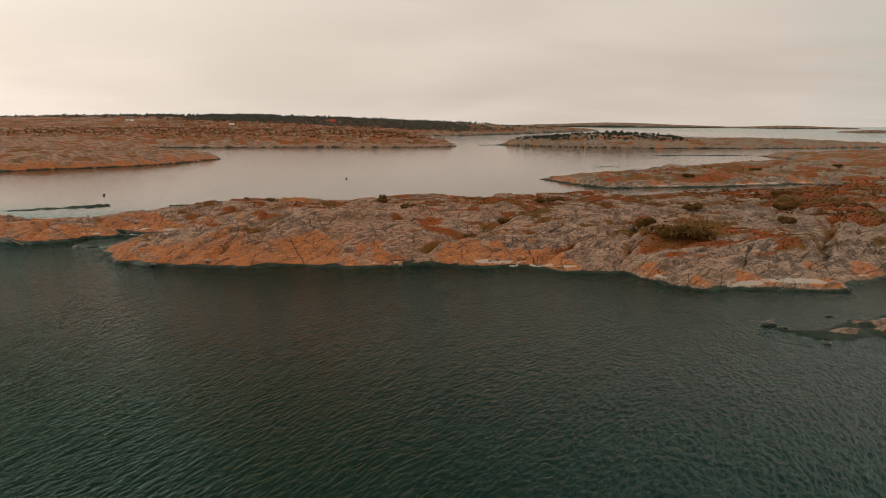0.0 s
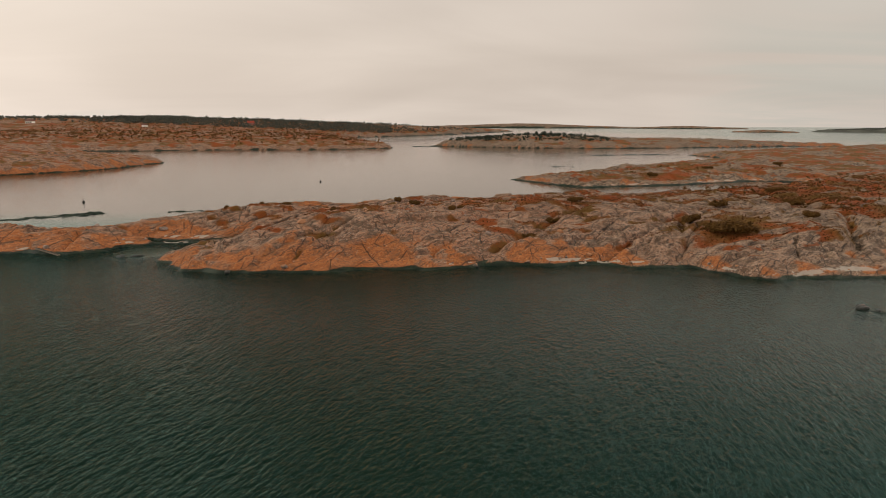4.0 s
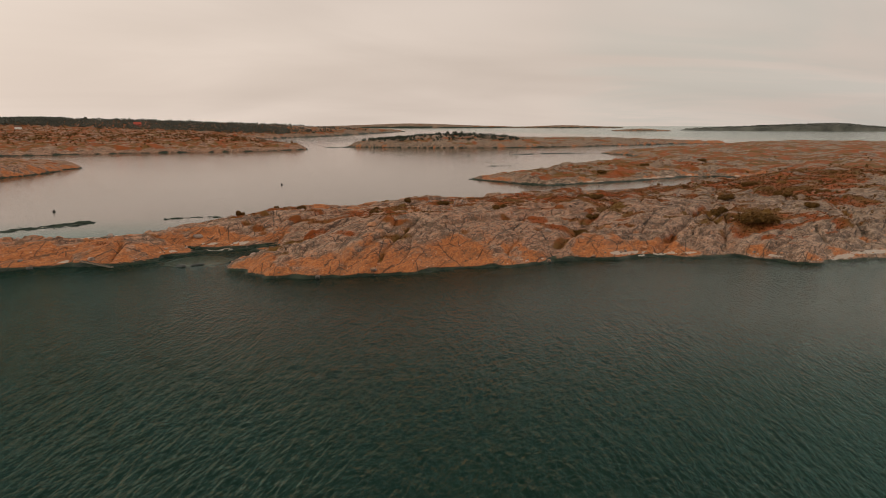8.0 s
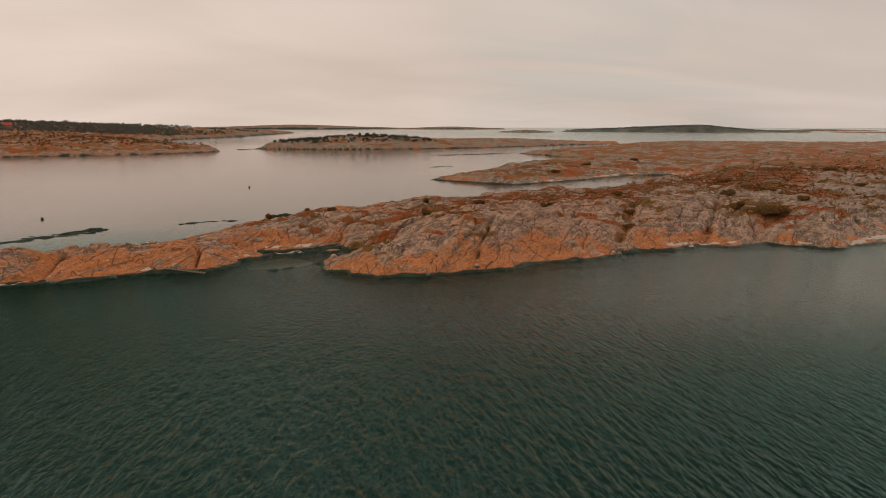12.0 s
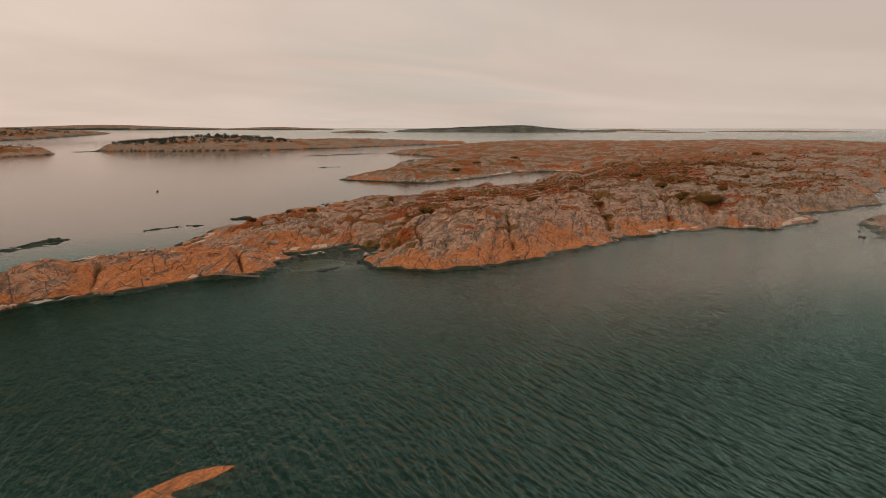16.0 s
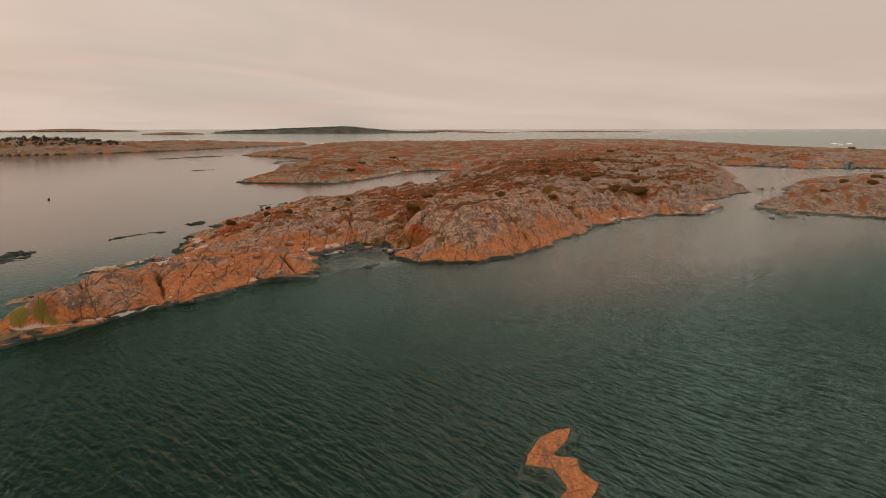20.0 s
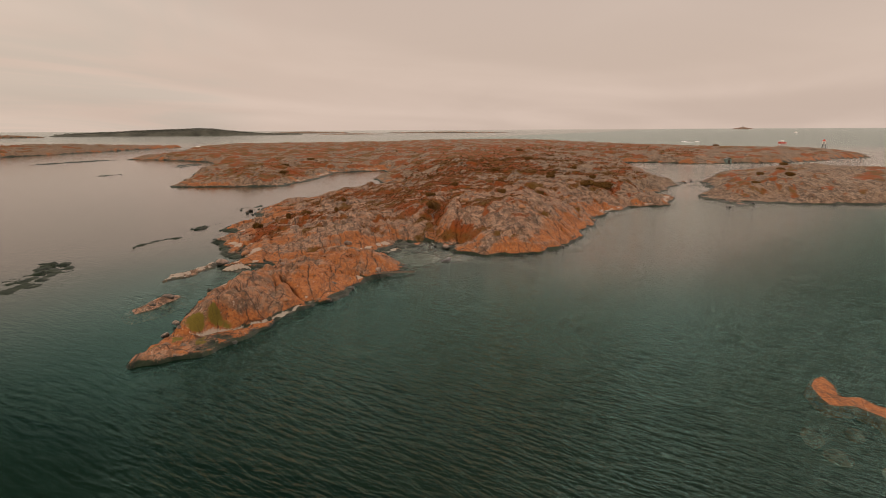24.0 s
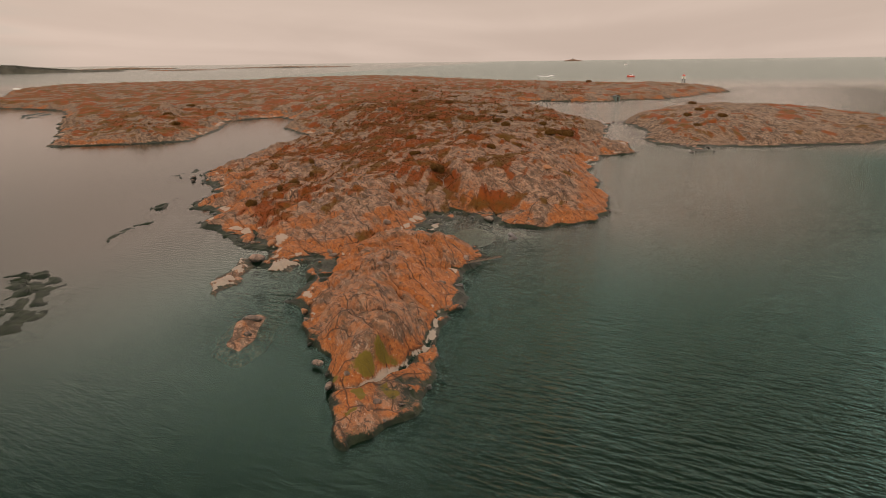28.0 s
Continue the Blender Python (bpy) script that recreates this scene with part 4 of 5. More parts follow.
# ---- materials of small things ----
WHITE = plain("white_paint", (0.78, 0.76, 0.72), 0.5, 0.06)
RED = plain("red_paint", (0.55, 0.05, 0.03), 0.5, 0.12)
FALU = plain("red_boards", (0.33, 0.05, 0.025), 0.8, 0.15)
STEEL = plain("dark_steel", (0.05, 0.055, 0.06), 0.5, 0.2, 3.0, 0.6)
WEATHERED = plain("weathered_wood", (0.20, 0.15, 0.11), 0.9, 0.4, 9.0)
DARK_WOOD = plain("tarred_wood", (0.045, 0.035, 0.03), 0.85, 0.3, 9.0)
GREENISH = plain("green_grey_boards", (0.12, 0.17, 0.15), 0.8, 0.15)
TILE = plain("roof_tiles", (0.16, 0.07, 0.05), 0.85, 0.25)
PANE = plain("dark_pane", (0.02, 0.025, 0.03), 0.1, 0.1)


def stone_material():
    m, k, p = material("boulder_stone")
    rnd = k.add("ShaderNodeObjectInfo").outputs["Random"]
    z = k.add("ShaderNodeSeparateXYZ", {0: p}).outputs[2]
    mid, fine = k.noise(p, 1.4, 5.0, 0.6), k.noise(p, 6.0, 5.0, 0.65)
    base = k.mix(k.step(mid, 0.35, 0.65), (0.14, 0.10, 0.082), (0.34, 0.235, 0.185))
    base = k.mix(k.step(k.math("ADD", rnd, k.math("SUBTRACT", mid, 0.5)), 0.55, 0.8), base, k.mix(fine, (0.30, 0.125, 0.055), (0.46, 0.22, 0.11)))
    wet = k.step(k.math("ADD", z, k.math("MULTIPLY", k.math("SUBTRACT", fine, 0.5), 0.9)), 0.5, 0.2)
    base = k.mix(wet, base, k.mix(fine, (0.012, 0.013, 0.011), (0.045, 0.044, 0.035)))
    finish(k, base, k.math("SUBTRACT", 0.88, k.math("MULTIPLY", wet, 0.4)), relief(k, fine, 0.8, 0.15))
    return m


STONE = stone_material()

# ---- boulders and loose stones on the shores ----
def stone_mesh(seed):
    rnd = random.Random(seed)
    bm = bmesh.new()
    bmesh.ops.create_icosphere(bm, subdivisions=3, radius=1.0)
    cuts = [(Vector((rnd.gauss(0, 1), rnd.gauss(0, 1), rnd.gauss(0, 0.7))).normalized(), rnd.uniform(0.5, 0.8)) for _ in range(8)]
    for v in bm.verts:
        for n, far in cuts:  # worn flat faces
            over = v.co.dot(n) - far
            if over > 0:
                v.co -= n * over * 0.85
        v.co *= 1 + 0.10 * noise.noise(v.co * 1.7 + Vector((seed * 9.1, 0, 0))) + 0.04 * noise.noise(v.co * 5 + Vector((seed, 3, 0)))
    for f in bm.faces:
        f.smooth = True
    me = bpy.data.meshes.new("boulder")
    bm.to_mesh(me)
    bm.free()
    me.materials.append(STONE)
    return me


STONES = [stone_mesh(n) for n in range(8)]


def boulder(x, y, z, sx, sy, sz, turn, n, label="rounded granite boulder on the shore", group="boulders along the shore"):
    ob = new("boulder", STONES[n % len(STONES)])
    ob.matrix_world = Matrix.LocRotScale((x, y, z), Euler((0.15 * math.sin(n), 0.12 * math.cos(n * 3), turn)), (sx, sy, sz))
    return tagged(ob, label, "boulder", group)


rnd = random.Random(5)
shore = np.argwhere((np.abs(HOME["d"]) < 1.6) & (HOME["z"] > -0.05) & (HOME["z"] < 0.9))
fine_area = [(j, i) for j, i in shore if HOME["xs"][i] < 60 and 62 < HOME["ys"][j] < 148]
for n, (j, i) in enumerate(rnd.sample(fine_area, 160)):
    s = 0.14 + 0.36 * rnd.random() ** 3
    boulder(float(HOME["xs"][i]), float(HOME["ys"][j]), float(HOME["z"][j, i]) + 0.1 * s, s, s * rnd.uniform(0.6, 1.0), s * rnd.uniform(0.4, 0.75), rnd.uniform(0, 6.3), n)
# stones that stand out: x, y, z, half sizes
MARKED = [(-83.4, 95.2, 0.25, 0.4, 0.3, 0.22), (-80.4, 96.9, 0.25, 0.45, 0.32, 0.22), (-75.4, 98.9, 0.25, 0.4, 0.3, 0.2), (-71.6, 100.9, 0.3, 0.45, 0.32, 0.24), (-85.2, 91.8, 0.35, 0.36, 0.3, 0.2), (-47, 86.2, 0.02, 0.75, 0.45, 0.26), (-45.2, 86.5, 0.0, 0.9, 0.5, 0.2), (-73.4, 104.3, 0.16, 0.9, 0.5, 0.3), (-76.4, 103.4, 0.2, 0.34, 0.3, 0.24), (-38.5, 89.5, 0.2, 0.8, 0.6, 0.4), (-31, 130.5, 0.1, 0.7, 0.5, 0.35), (-12, 141.5, 0.1, 0.7, 0.5, 0.4), (-15, 140, 0.1, 0.5, 0.4, 0.35), (-58, 110.5, 0.3, 0.9, 0.6, 0.45), (-53, 111, 0.4, 0.7, 0.5, 0.5), (24.5, 71.5, 0.1, 1.1, 0.7, 0.5), (88, 65.5, 0.1, 0.8, 0.5, 0.4), (93, 63.6, 0.1, 0.7, 0.5, 0.35), (108, 80, 0.1, 1.2, 0.8, 0.6), (112, 83, 0.1, 0.9, 0.6, 0.5), (122, 85, 0.1, 0.8, 0.6, 0.5)]
for n, (x, y, z, sx, sy, sz) in enumerate(MARKED):
    boulder(x, y, z, sx, sy, sz, n * 1.1, n + 3, "dark wet boulder standing in the shallows", "boulders in the shallows")
# low stones in front of the islet beside the sound
for n in range(26):
    x, y = rnd.uniform(26, 44), rnd.uniform(49, 58)
    if at(EAST, x, y, "d") > -1.5:
        s = rnd.uniform(0.2, 0.55)
        boulder(x, y, max(0.0, at(EAST, x, y)) + 0.1 * s, 1.3 * s, 0.8 * s, 0.5 * s, rnd.uniform(-0.4, 0.4), n + 9, "low grey stone off the rock islet", "stones off the islet")
# loose blocks on the backs of the island
inner = np.argwhere((HOME["d"] > 4) & (HOME["heath"] < 0.3))
inner = [(j, i) for j, i in inner if HOME["xs"][i] < 55 and 66 < HOME["ys"][j] < 140]
for n, (j, i) in enumerate(rnd.sample(inner, 110)):
    s = 0.2 + 0.6 * rnd.random() ** 3
    boulder(float(HOME["xs"][i]), float(HOME["ys"][j]), float(HOME["z"][j, i]) + 0.12 * s, s, s * rnd.uniform(0.55, 1.0), s * rnd.uniform(0.4, 0.7), rnd.uniform(0, 6.3), n + 40, "loose grey-pink granite block on bare rock", "loose blocks on the island")


# ---- heath, bushes, trees ----
def tufts(name, label, field, area, count, size, mat, seed):
    """Low heather tufts where heath grows, as one mesh."""
    rnd = random.Random(seed)
    spots = np.argwhere(field["heath"] > 0.5)
    spots = [(j, i) for j, i in spots if area[0] < field["xs"][i] < area[1] and area[2] < field["ys"][j] < area[3]]
    verts, faces = [], []
    for j, i in (rnd.choice(spots) for _ in range(count)):
        x, y = field["xs"][i] + rnd.uniform(-0.3, 0.3), field["ys"][j] + rnd.uniform(-0.3, 0.3)
        z = field["z"][j, i]
        s = size * rnd.uniform(0.5, 1.5)
        for b in range(4):
            t = rnd.uniform(0, 6.283)
            c, q = math.cos(t), math.sin(t)
            lean = rnd.uniform(0.2, 0.9) * s
            n = len(verts)
            verts += [(x - q * s * 0.4, y + c * s * 0.4, z - 0.05), (x + q * s * 0.4, y - c * s * 0.4, z - 0.05), (x + c * lean + q * s * 0.25, y + q * lean - c * s * 0.25, z + s * rnd.uniform(0.5, 0.9)), (x + c * lean - q * s * 0.25, y + q * lean + c * s * 0.25, z + s * rnd.uniform(0.5, 0.9))]
            faces.append((n, n + 1, n + 2, n + 3))
    ob = mesh_part(name, verts, faces, mat)
    tagged(ob, label, "heath", kind="stuff")


tufts("heather", "low rust-red heather in rock hollows", HOME, (-70, 60, 66, 146), 42000, 0.09, HEATHER, 1)
tufts("heather", "rust-red heather meadow on the island's back", HOME, (50, 260, 66, 220), 34000, 0.13, HEATHER, 2)


def juniper(x, y, z, wide, tall, seed, label="dense olive-brown juniper bush in a rock hollow"):
    rnd = random.Random(seed)
    bush = thing("juniper_bush", Matrix.Translation((x, y, z)), label, "bush", "juniper bushes on the island")
    lobes = [(rnd.uniform(-0.36, 0.36) * wide, rnd.uniform(-0.22, 0.22) * wide, tall * rnd.uniform(0.25, 0.6), wide * rnd.uniform(0.12, 0.22)) for _ in range(max(5, int(wide * 2.2)))]
    verts, faces = leaves(rnd, lobes, int(260 + 330 * wide), 0.16 + 0.02 * wide, 0.6 * tall / (0.3 * wide) if wide > tall else 1.0)
    mesh_part("foliage", verts, faces, JUNIPER, bush)
    for lx, ly, lz, r in lobes[:4]:
        part("stem", rod(bmesh.new(), (lx * 0.2, ly * 0.2, -0.25), (lx, ly, lz), 0.05, 0.02, 5), BARK, bush)


BUSHES = [(27.5, 79.5, 6.5, 1.5), (24.5, 82.5, 3.0, 0.9), (8, 88, 2.4, 0.8), (-5, 92, 2.2, 0.7), (14, 98, 2.6, 0.8), (33, 92, 3.0, 0.9), (3, 83, 2.0, 0.7), (42, 84, 2.6, 0.8), (47, 95, 3.0, 0.9), (-21, 98.5, 2.6, 1.5), (-34.2, 117.5, 1.0, 0.9), (-29.8, 117.8, 1.2, 0.9), (-40, 119, 2.0, 0.9), (-30, 117, 1.6, 0.6), (-26, 113, 1.5, 0.6), (-11, 121, 1.3, 0.8), (-17, 119, 1.2, 0.9), (-9, 104, 2.4, 0.7), (18, 110, 3.0, 0.8), (60, 100, 3.2, 0.9), (75, 95, 3.0, 0.9), (55, 112, 3.4, 0.9), (90, 112, 4.0, 1.0), (110, 100, 3.6, 1.0), (66, 188, 3.5, 1.0), (92, 205, 3.5, 1.0), (120, 212, 4.5, 1.1), (150, 120, 5.0, 1.2), (178, 140, 5.0, 1.2), (322, 59, 5.0, 2.2)]
for n, (x, y, wide, tall) in enumerate(BUSHES):
    juniper(x, y, at(HOME, x, y) - 0.05, wide, tall, 100 + n)
for n, (x, y, wide, tall) in enumerate([(52, 48, 2.6, 0.8), (62, 40, 3.2, 0.9), (74, 46, 3.0, 0.8), (90, 40, 4.0, 1.0), (112, 38, 4.0, 1.0)]):
    juniper(x, y, at(EAST, x, y) - 0.05, wide, tall, 160 + n, "low juniper bush on the rock islet")


def bare_tree(x, y, z):
    """The small wind-bent birch in the gully."""
    rnd = random.Random(8)
    tree = thing("dwarf_birch", Matrix.Translation((x, y, z)), "small wind-bent dwarf birch in the gully", "tree")
    bark = plain("pale_bark", (0.30, 0.24, 0.20), 0.9, 0.3, 8.0)
    part("trunk", rod(rod(bmesh.new(), (0, 0, -0.2), (0.1, 0.05, 0.9), 0.07, 0.05), (0.1, 0.05, 0.88), (0.02, 0.2, 1.7), 0.05, 0.03), bark, tree)
    lobes = []
    for n in range(7):
        t = n * 0.9
        tip = (0.9 * math.cos(t), 0.9 * math.sin(t), 1.5 + 0.12 * n)
        part("limb", rod(bmesh.new(), (0.08, 0.08, 0.9 + 0.1 * n), tip, 0.03, 0.012, 5), bark, tree)
        lobes.append((*tip, 0.42))
    mesh_part("crown", *leaves(rnd, lobes, 420, 0.14), HEATHER, tree)


bare_tree(-25.0, 97.0, at(HOME, -25.0, 97.0) - 0.5)


def pine_kind(seed, tall):
    rnd = random.Random(seed)
    tree = thing("pine_tree", Matrix.Translation((0, 0, -50)), "dark wind-shaped pine on the low isle", "tree", "pines on the isle")
    part("trunk", rod(rod(bmesh.new(), (0, 0, -0.4), (0.1, 0, tall * 0.5), 0.16, 0.11, 7), (0.1, 0, tall * 0.5), (-0.05, 0.1, tall * 0.95), 0.11, 0.04, 7), BARK, tree)
    lobes = []
    for n in range(9):
        t, h = n * 2.4, tall * (0.3 + 0.07 * n)
        reach = tall * 0.34 * (1.1 - 0.08 * n) * rnd.uniform(0.7, 1.2)
        tip = (reach * math.cos(t), reach * math.sin(t), h + 0.1 * tall)
        part("limb", rod(bmesh.new(), (0.05, 0, h), tip, 0.05, 0.02, 5), BARK, tree)
        lobes.append((*tip, tall * 0.17))
    lobes.append((0, 0, tall * 0.95, tall * 0.14))
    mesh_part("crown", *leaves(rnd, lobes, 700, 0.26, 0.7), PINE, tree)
    return tree


rnd = random.Random(21)
pines = [pine_kind(41, 4.2), pine_kind(42, 3.2)]
SPOTS = [(122, 508), (125, 512), (128, 507), (119, 514), (133, 512), (138, 510), (114, 510), (84, 492), (78, 490), (88, 498), (71, 494), (97, 500), (103, 505), (148, 512), (160, 510), (92, 488), (66, 498), (110, 502)]
for n, (x, y) in enumerate(SPOTS):
    scale = rnd.uniform(0.75, 1.1) * (0.95 if n < 4 else 0.42)
    m = Matrix.LocRotScale((x, y, at(PISLE, x, y) - 0.1), Euler((0, 0, rnd.uniform(0, 6.28))), None)
    tree = pines[n % 2] if n < 2 else copy_thing(pines[n % 2], m)
    tree.matrix_world = m @ Matrix.Diagonal((scale, scale, scale, 1))


def scrub(name, label, field, area, count, size, mat, seed, least=0.0):
    """Far scrub and woods: many leaf clumps in one mesh."""
    rnd = random.Random(seed)
    spots = np.argwhere((field["heath"] >= least) & (field["d"] > 8))
    spots = [(j, i) for j, i in spots if area(field["xs"][i], field["ys"][j])]
    verts, faces = [], []
    for j, i in (rnd.choice(spots) for _ in range(count)):
        s = size * rnd.uniform(0.5, 1.6)
        x, y, z = field["xs"][i] + rnd.uniform(-4, 4), field["ys"][j] + rnd.uniform(-4, 4), field["z"][j, i]
        v, f = leaves(rnd, [(x, y, z + 0.35 * s, 0.55 * s), (x + rnd.uniform(-0.6, 0.6) * s, y, z + 0.7 * s, 0.4 * s)], 20, 0.5 * s, 0.9)
        n = len(verts)
        verts += v
        faces += [tuple(n + q for q in face) for face in f]
    tagged(mesh_part(name, verts, faces, mat), label, "woods", kind="stuff")


scrub("far_woods", "dark pine woods along the mainland ridge", MAIN, lambda x, y: x < -240 and 930 < y < 1150 and x > -760, 3200, 2.3, HAZED_WOOD, 3)
scrub("far_woods", "thin dark tree line on the mainland ridge", MAIN, lambda x, y: -700 < x < 200 and 860 < y < 1230, 5200, 1.9, HAZED_WOOD, 33)
scrub("far_woods", "scattered dark scrub on the mainland", MAIN, lambda x, y: 470 < y < 1000 and x > -560, 4200, 0.85, JUNIPER, 4, 0.5)
scrub("far_scrub", "rust-brown heath scrub on the mainland", MAIN, lambda x, y: 440 < y < 900 and x > -420, 1600, 0.8, HEATHER, 5, 0.45)
scrub("low_scrub", "dark juniper scrub scattered over the island's back", HOME, lambda x, y: 45 < x < 330 and 72 < y < 260, 700, 0.42, JUNIPER, 9, 0.3)
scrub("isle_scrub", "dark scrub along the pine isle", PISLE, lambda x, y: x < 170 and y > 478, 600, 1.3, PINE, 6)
scrub("isle_scrub", "low heath scrub along the isle's crest", PISLE, lambda x, y: x > 150 and y > 482, 90, 0.5, JUNIPER, 7, 0.3)
scrub("far_woods", "dark pine woods on the far island hill", HILL, lambda x, y: x < 1420, 3600, 1.3, HAZED_WOOD, 8)


# ---- things that people have put there ----
def beacon(x, y, z):
    ob = thing("light_beacon", Matrix.Translation((x, y, z)), "small white and red light beacon on dark legs", "beacon")
    for a, b in itertools.product((-1, 1), repeat=2):
        leg = part("leg", rod(bmesh.new(), (a * 0.95, b * 0.95, -0.6), (a * 0.75, b * 0.75, 2.6), 0.12, 0.12), STEEL, ob, "dark steel leg")
    part("platform", box(bmesh.new(), 0, 0, 2.65, 2.3, 2.3, 0.16, 0, 0.03), STEEL, ob)
    part("body", box(bmesh.new(), 0, 0, 3.6, 1.7, 1.7, 1.75, 0, 0.06), WHITE, ob, "white painted housing")
    bm = bmesh.new()
    bmesh.ops.create_cone(bm, cap_ends=True, segments=8, radius1=1.25, radius2=0.35, depth=0.7, matrix=Matrix.Translation((0, 0, 4.85)))
    part("roof", bm, RED, ob, "red painted roof")
    part("lantern", rod(bmesh.new(), (0, 0, 5.15), (0, 0, 5.7), 0.32, 0.3, 12), RED, ob, "red lantern top")
    part("door", box(bmesh.new(), -0.87, 0.1, 3.45, 0.05, 0.7, 1.35), GREENISH, ob)
    for h in (0.7, 1.6):
        part("brace", rod(bmesh.new(), (-0.9, -0.9, h), (-0.8, 0.8, h + 0.9), 0.05, 0.05, 6), STEEL, ob)


beacon(340, 0, max(1.0, at(HOME, 340, 0)))


def shed(x, y, z):
    ob = thing("wooden_shed", pose(x, y, z, 0, 0, 20), "small green-grey wooden shed on the rocks", "shed")
    part("wall", box(bmesh.new(), 0, 0, 0.9, 3.0, 2.2, 2.2), GREENISH, ob)
    bm = bmesh.new()
    for s in (-1, 1):
        bmesh.ops.create_cube(bm, size=1.0, matrix=Matrix.Translation((0, s * 0.62, 2.3)) @ Matrix.Rotation(s * -0.5, 4, "X") @ Matrix.Diagonal((3.3, 1.5, 0.1, 1)))
    part("roof", bm, STEEL, ob, "dark felt roof")
    part("door", box(bmesh.new(), -1.53, 0, 0.85, 0.06, 0.8, 1.8), DARK_WOOD, ob)


shed(203, 53, at(HOME, 203, 53))


def motor_boat(x, y, turn, size, hull, label):
    ob = thing("motor_boat", pose(x, y, 0, 0, 0, turn) @ Matrix.Diagonal((size, size, size, 1)), label, "boat", "boats out at sea")
    bm = bmesh.new()
    rings = []
    for i, (px, half, deck) in enumerate([(-3.2, 1.05, 0.8), (-1.5, 1.25, 0.8), (0.5, 1.25, 0.9), (2.2, 0.85, 1.1), (3.5, 0.08, 1.35)]):
        rings.append([bm.verts.new(p) for p in ((px, -half, deck), (px, -half * 0.75, -0.2), (px, 0, -0.4), (px, half * 0.75, -0.2), (px, half, deck))])
    for a, b in zip(rings, rings[1:]):
        for n in range(4):
            bm.faces.new((a[n], a[n + 1], b[n + 1], b[n]))
        bm.faces.new((a[4], a[0], b[0], b[4]))
    bm.faces.new(rings[0][::-1])
    part("hull", bm, hull, ob)
    part("cabin", box(bmesh.new(), 0.3, 0, 1.6, 2.4, 1.7, 1.5, 0, 0.1), WHITE, ob, "white cabin")
    part("window", box(bmesh.new(), 0.45, 0, 1.85, 2.2, 1.74, 0.5), PANE, ob)
    part("mast", rod(bmesh.new(), (-0.4, 0, 2.3), (-0.4, 0, 4.4), 0.06, 0.03, 6), STEEL, ob)


motor_boat(601, 3, 70, 1.1, RED, "red-hulled motor boat with white cabin at sea")
motor_boat(1656, -100, 40, 1.5, WHITE, "small white motor boat far out at sea")


def buoy(x, y, mat, label):
    ob = thing("mooring_buoy", Matrix.Translation((x, y, 0.1)), label, "buoy", "mooring buoys in the bay")
    bm = bmesh.new()
    bmesh.ops.create_uvsphere(bm, u_segments=16, v_segments=10, radius=0.26)
    for v in bm.verts:
        v.co.z *= 0.85 if v.co.z < 0 else 1.1
    part("float", bm, mat, ob)
    part("ring", rod(bmesh.new(), (0, 0, 0.24), (0, 0, 0.4), 0.05, 0.04), STEEL, ob)


buoy(-28, 195.3, DARK_WOOD, "dark mooring buoy afloat in the calm bay")
buoy(-73.5, 147.6, DARK_WOOD, "small dark mooring buoy in the calm bay")


def ladder():
    """The plank gangway that leans from the spit into the water."""
    a, b = Vector((-58.2, 89.9, 0.6)), Vector((-54.4, 87.0, 0.2))
    m = Matrix.Translation(a) @ (b - a).to_track_quat("X", "Z").to_matrix().to_4x4()
    ob = thing("wooden_gangway", m, "old wooden gangway leaning into the water", "gangway")
    length = (b - a).length
    for s in (-0.13, 0.13):
        part("rail", box(bmesh.new(), length / 2, s, 0, length, 0.09, 0.13, 0, 0.012), WEATHERED, ob)
    for n in range(12):
        part("rung", box(bmesh.new(), 0.25 + n * (length - 0.5) / 11, 0, 0.09, 0.10, 0.30, 0.04), DARK_WOOD, ob)


ladder()


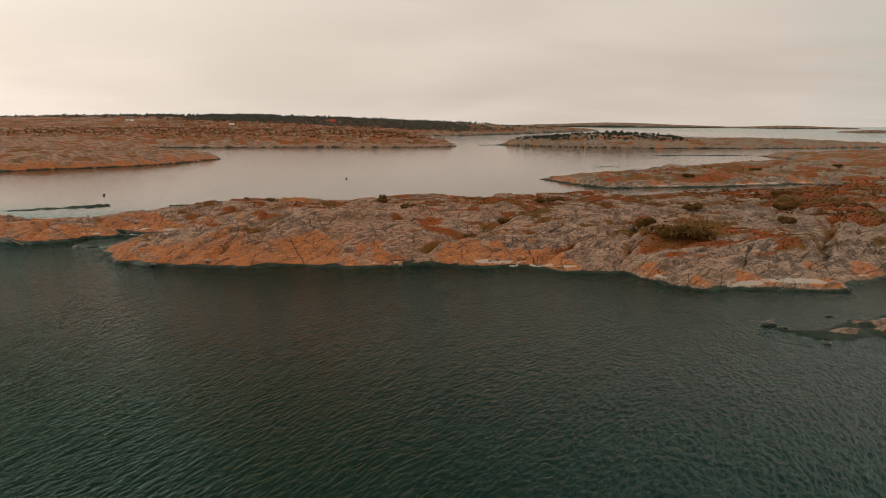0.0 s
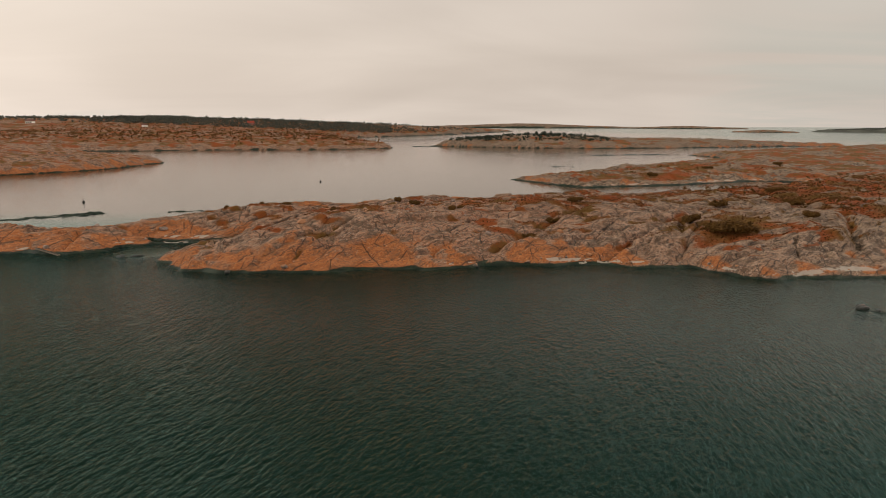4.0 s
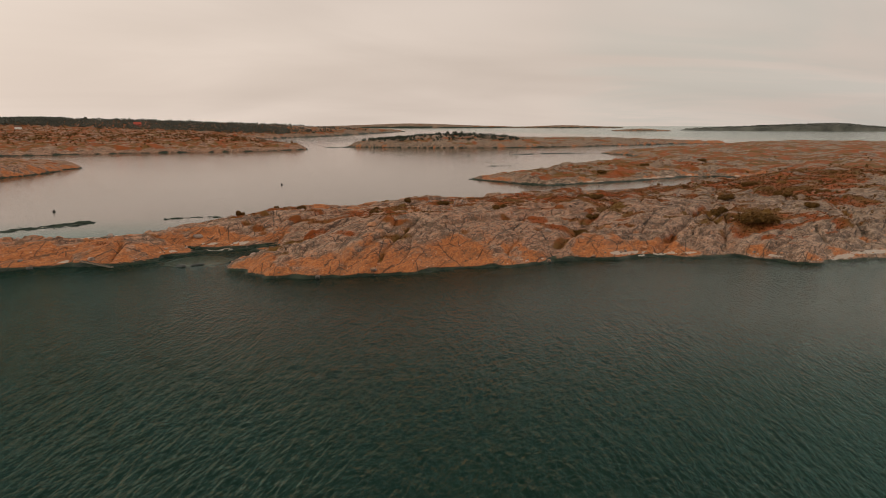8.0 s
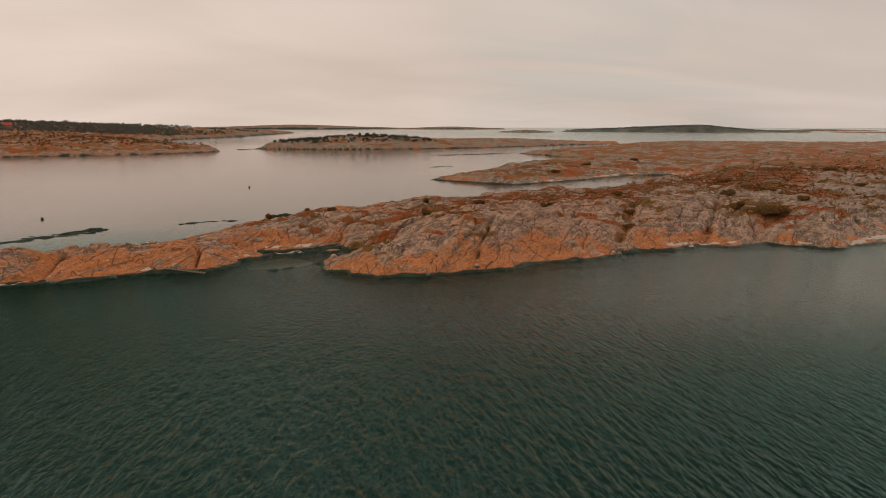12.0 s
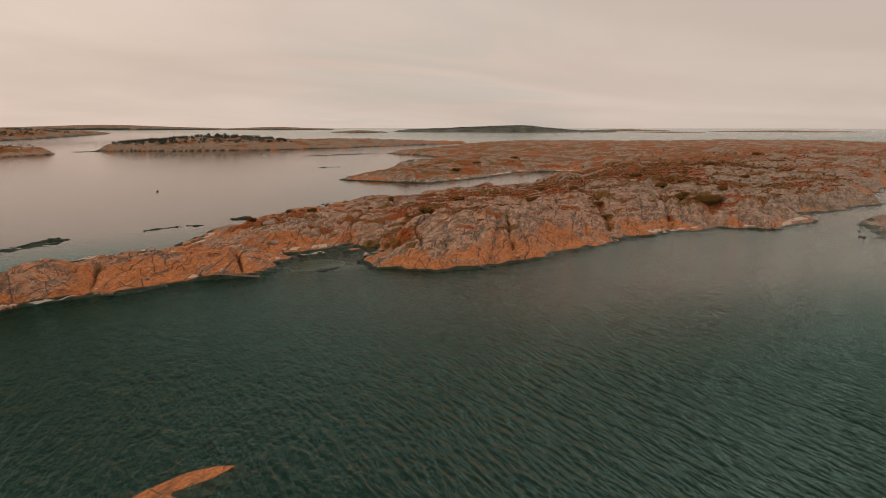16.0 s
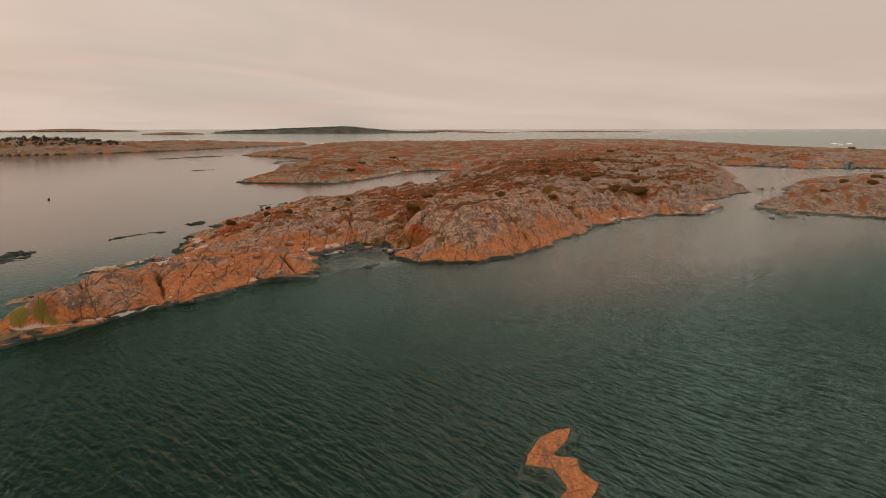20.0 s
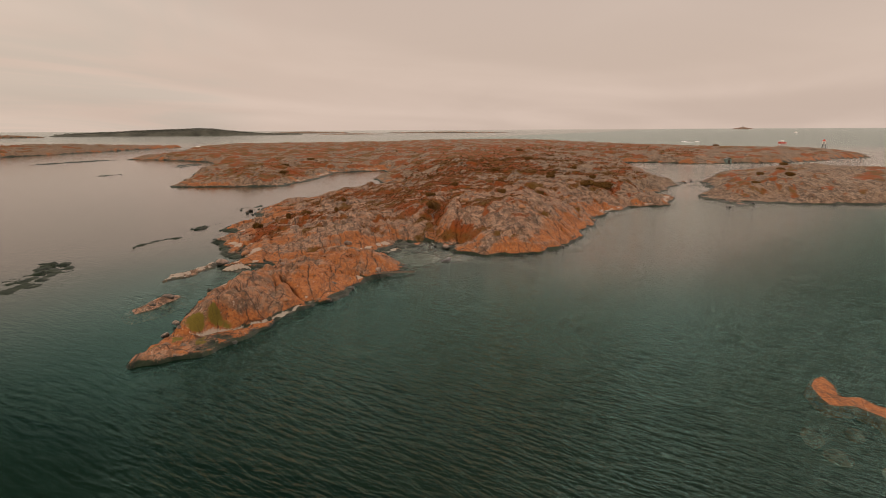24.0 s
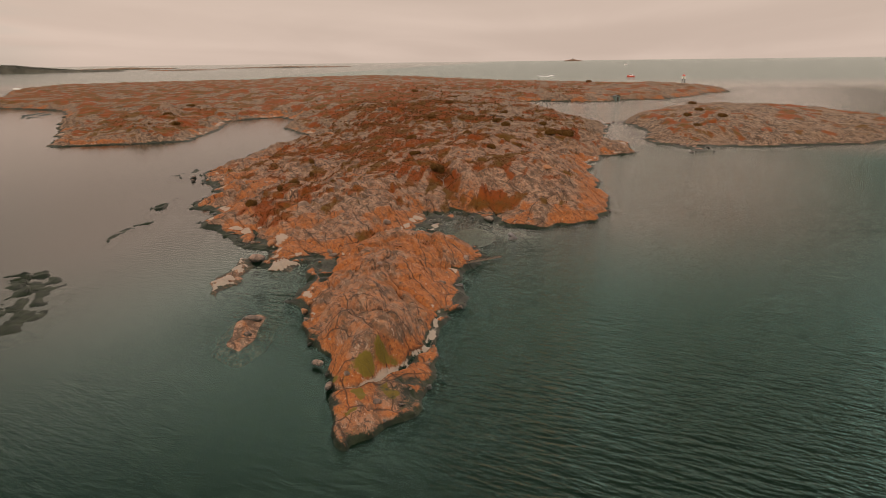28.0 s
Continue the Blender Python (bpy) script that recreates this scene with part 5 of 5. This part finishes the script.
def house(x, y, z, turn, wall, size, label):
    ob = thing("house", pose(x, y, z, 0, 0, turn) @ Matrix.Diagonal((size, size, size, 1)), label, "house", "houses on the mainland")
    part("wall", box(bmesh.new(), 0, 0, 1.3, 9, 6, 4.2), wall, ob)
    bm = bmesh.new()
    v = [bm.verts.new(p) for p in ((-4.8, -3.4, 3.2), (4.8, -3.4, 3.2), (4.8, 3.4, 3.2), (-4.8, 3.4, 3.2), (-4.8, 0, 6.2), (4.8, 0, 6.2))]
    for f in ((0, 1, 5, 4), (2, 3, 4, 5), (0, 4, 3), (1, 2, 5), (3, 2, 1, 0)):
        bm.faces.new([v[n] for n in f])
    part("roof", bm, TILE if wall is WHITE else FALU, ob)
    part("chimney", box(bmesh.new(), 1.5, 0.4, 6.2, 0.7, 0.7, 1.4), STEEL, ob)
    for n in (-2.8, 0, 2.8):
        w = part("window", box(bmesh.new(), n, -3.03, 1.7, 1.2, 0.08, 1.3), WHITE, ob)
        part("pane", box(bmesh.new(), n, -3.08, 1.7, 0.95, 0.04, 1.05), PANE, w)


house(-146, 900, at(MAIN, -146, 900), 5, FALU, 0.9, "red wooden house on the mainland ridge")
house(-372, 822, at(MAIN, -372, 822), -15, WHITE, 0.9, "white wooden house below the wooded ridge")
house(-249, 813, at(MAIN, -249, 813), 30, WHITE, 0.6, "small white boathouse among the rocks")


def lighthouse(x, y, z):
    ob = thing("lighthouse", Matrix.Translation((x, y, z)), "far grey lighthouse on a skerry", "lighthouse")
    part("tower", rod(bmesh.new(), (0, 0, -3), (0, 0, 9), 2.6, 1.9, 14), STEEL, ob)
    part("gallery", rod(bmesh.new(), (0, 0, 9), (0, 0, 9.5), 2.6, 2.6, 14), STEEL, ob)
    part("lantern", rod(bmesh.new(), (0, 0, 9.5), (0, 0, 12), 1.5, 0.7, 12), STEEL, ob)


lighthouse(4171, -51, 6)


def foam():
    """White surf on the outer shore."""
    rnd = random.Random(13)
    mat = plain("surf_foam", (0.80, 0.78, 0.75), 0.7, 0.1)
    verts, faces = [], []
    for cx, cy, long, turn in ((540, 135, 26, 0.6), (520, 128, 10, 0.5), (649, 90, 40, 0.3), (665, 80, 18, 0.2), (430, 100, 12, 0.7), (385, 500, 10, 0.7), (392, 508, 8, 0.8)):
        for _ in range(60):
            t = rnd.uniform(-0.5, 0.5) * long
            w = rnd.gauss(0, 1.0)
            x, y = cx + t * math.cos(turn) - w * math.sin(turn), cy + t * math.sin(turn) + w * math.cos(turn)
            s = rnd.uniform(0.3, 1.0)
            n = len(verts)
            verts += [(x - s, y, 0.02), (x, y - s * 0.6, 0.03), (x + s, y, 0.02), (x + 0.2 * s, y + s * 0.6, 0.02), (x, y, 0.12 + 0.3 * s)]
            faces += [(n, n + 1, n + 4), (n + 1, n + 2, n + 4), (n + 2, n + 3, n + 4), (n + 3, n, n + 4)]
    tagged(mesh_part("surf", verts, faces, mat), "white surf breaking on outer skerries", "surf", kind="stuff")


foam()
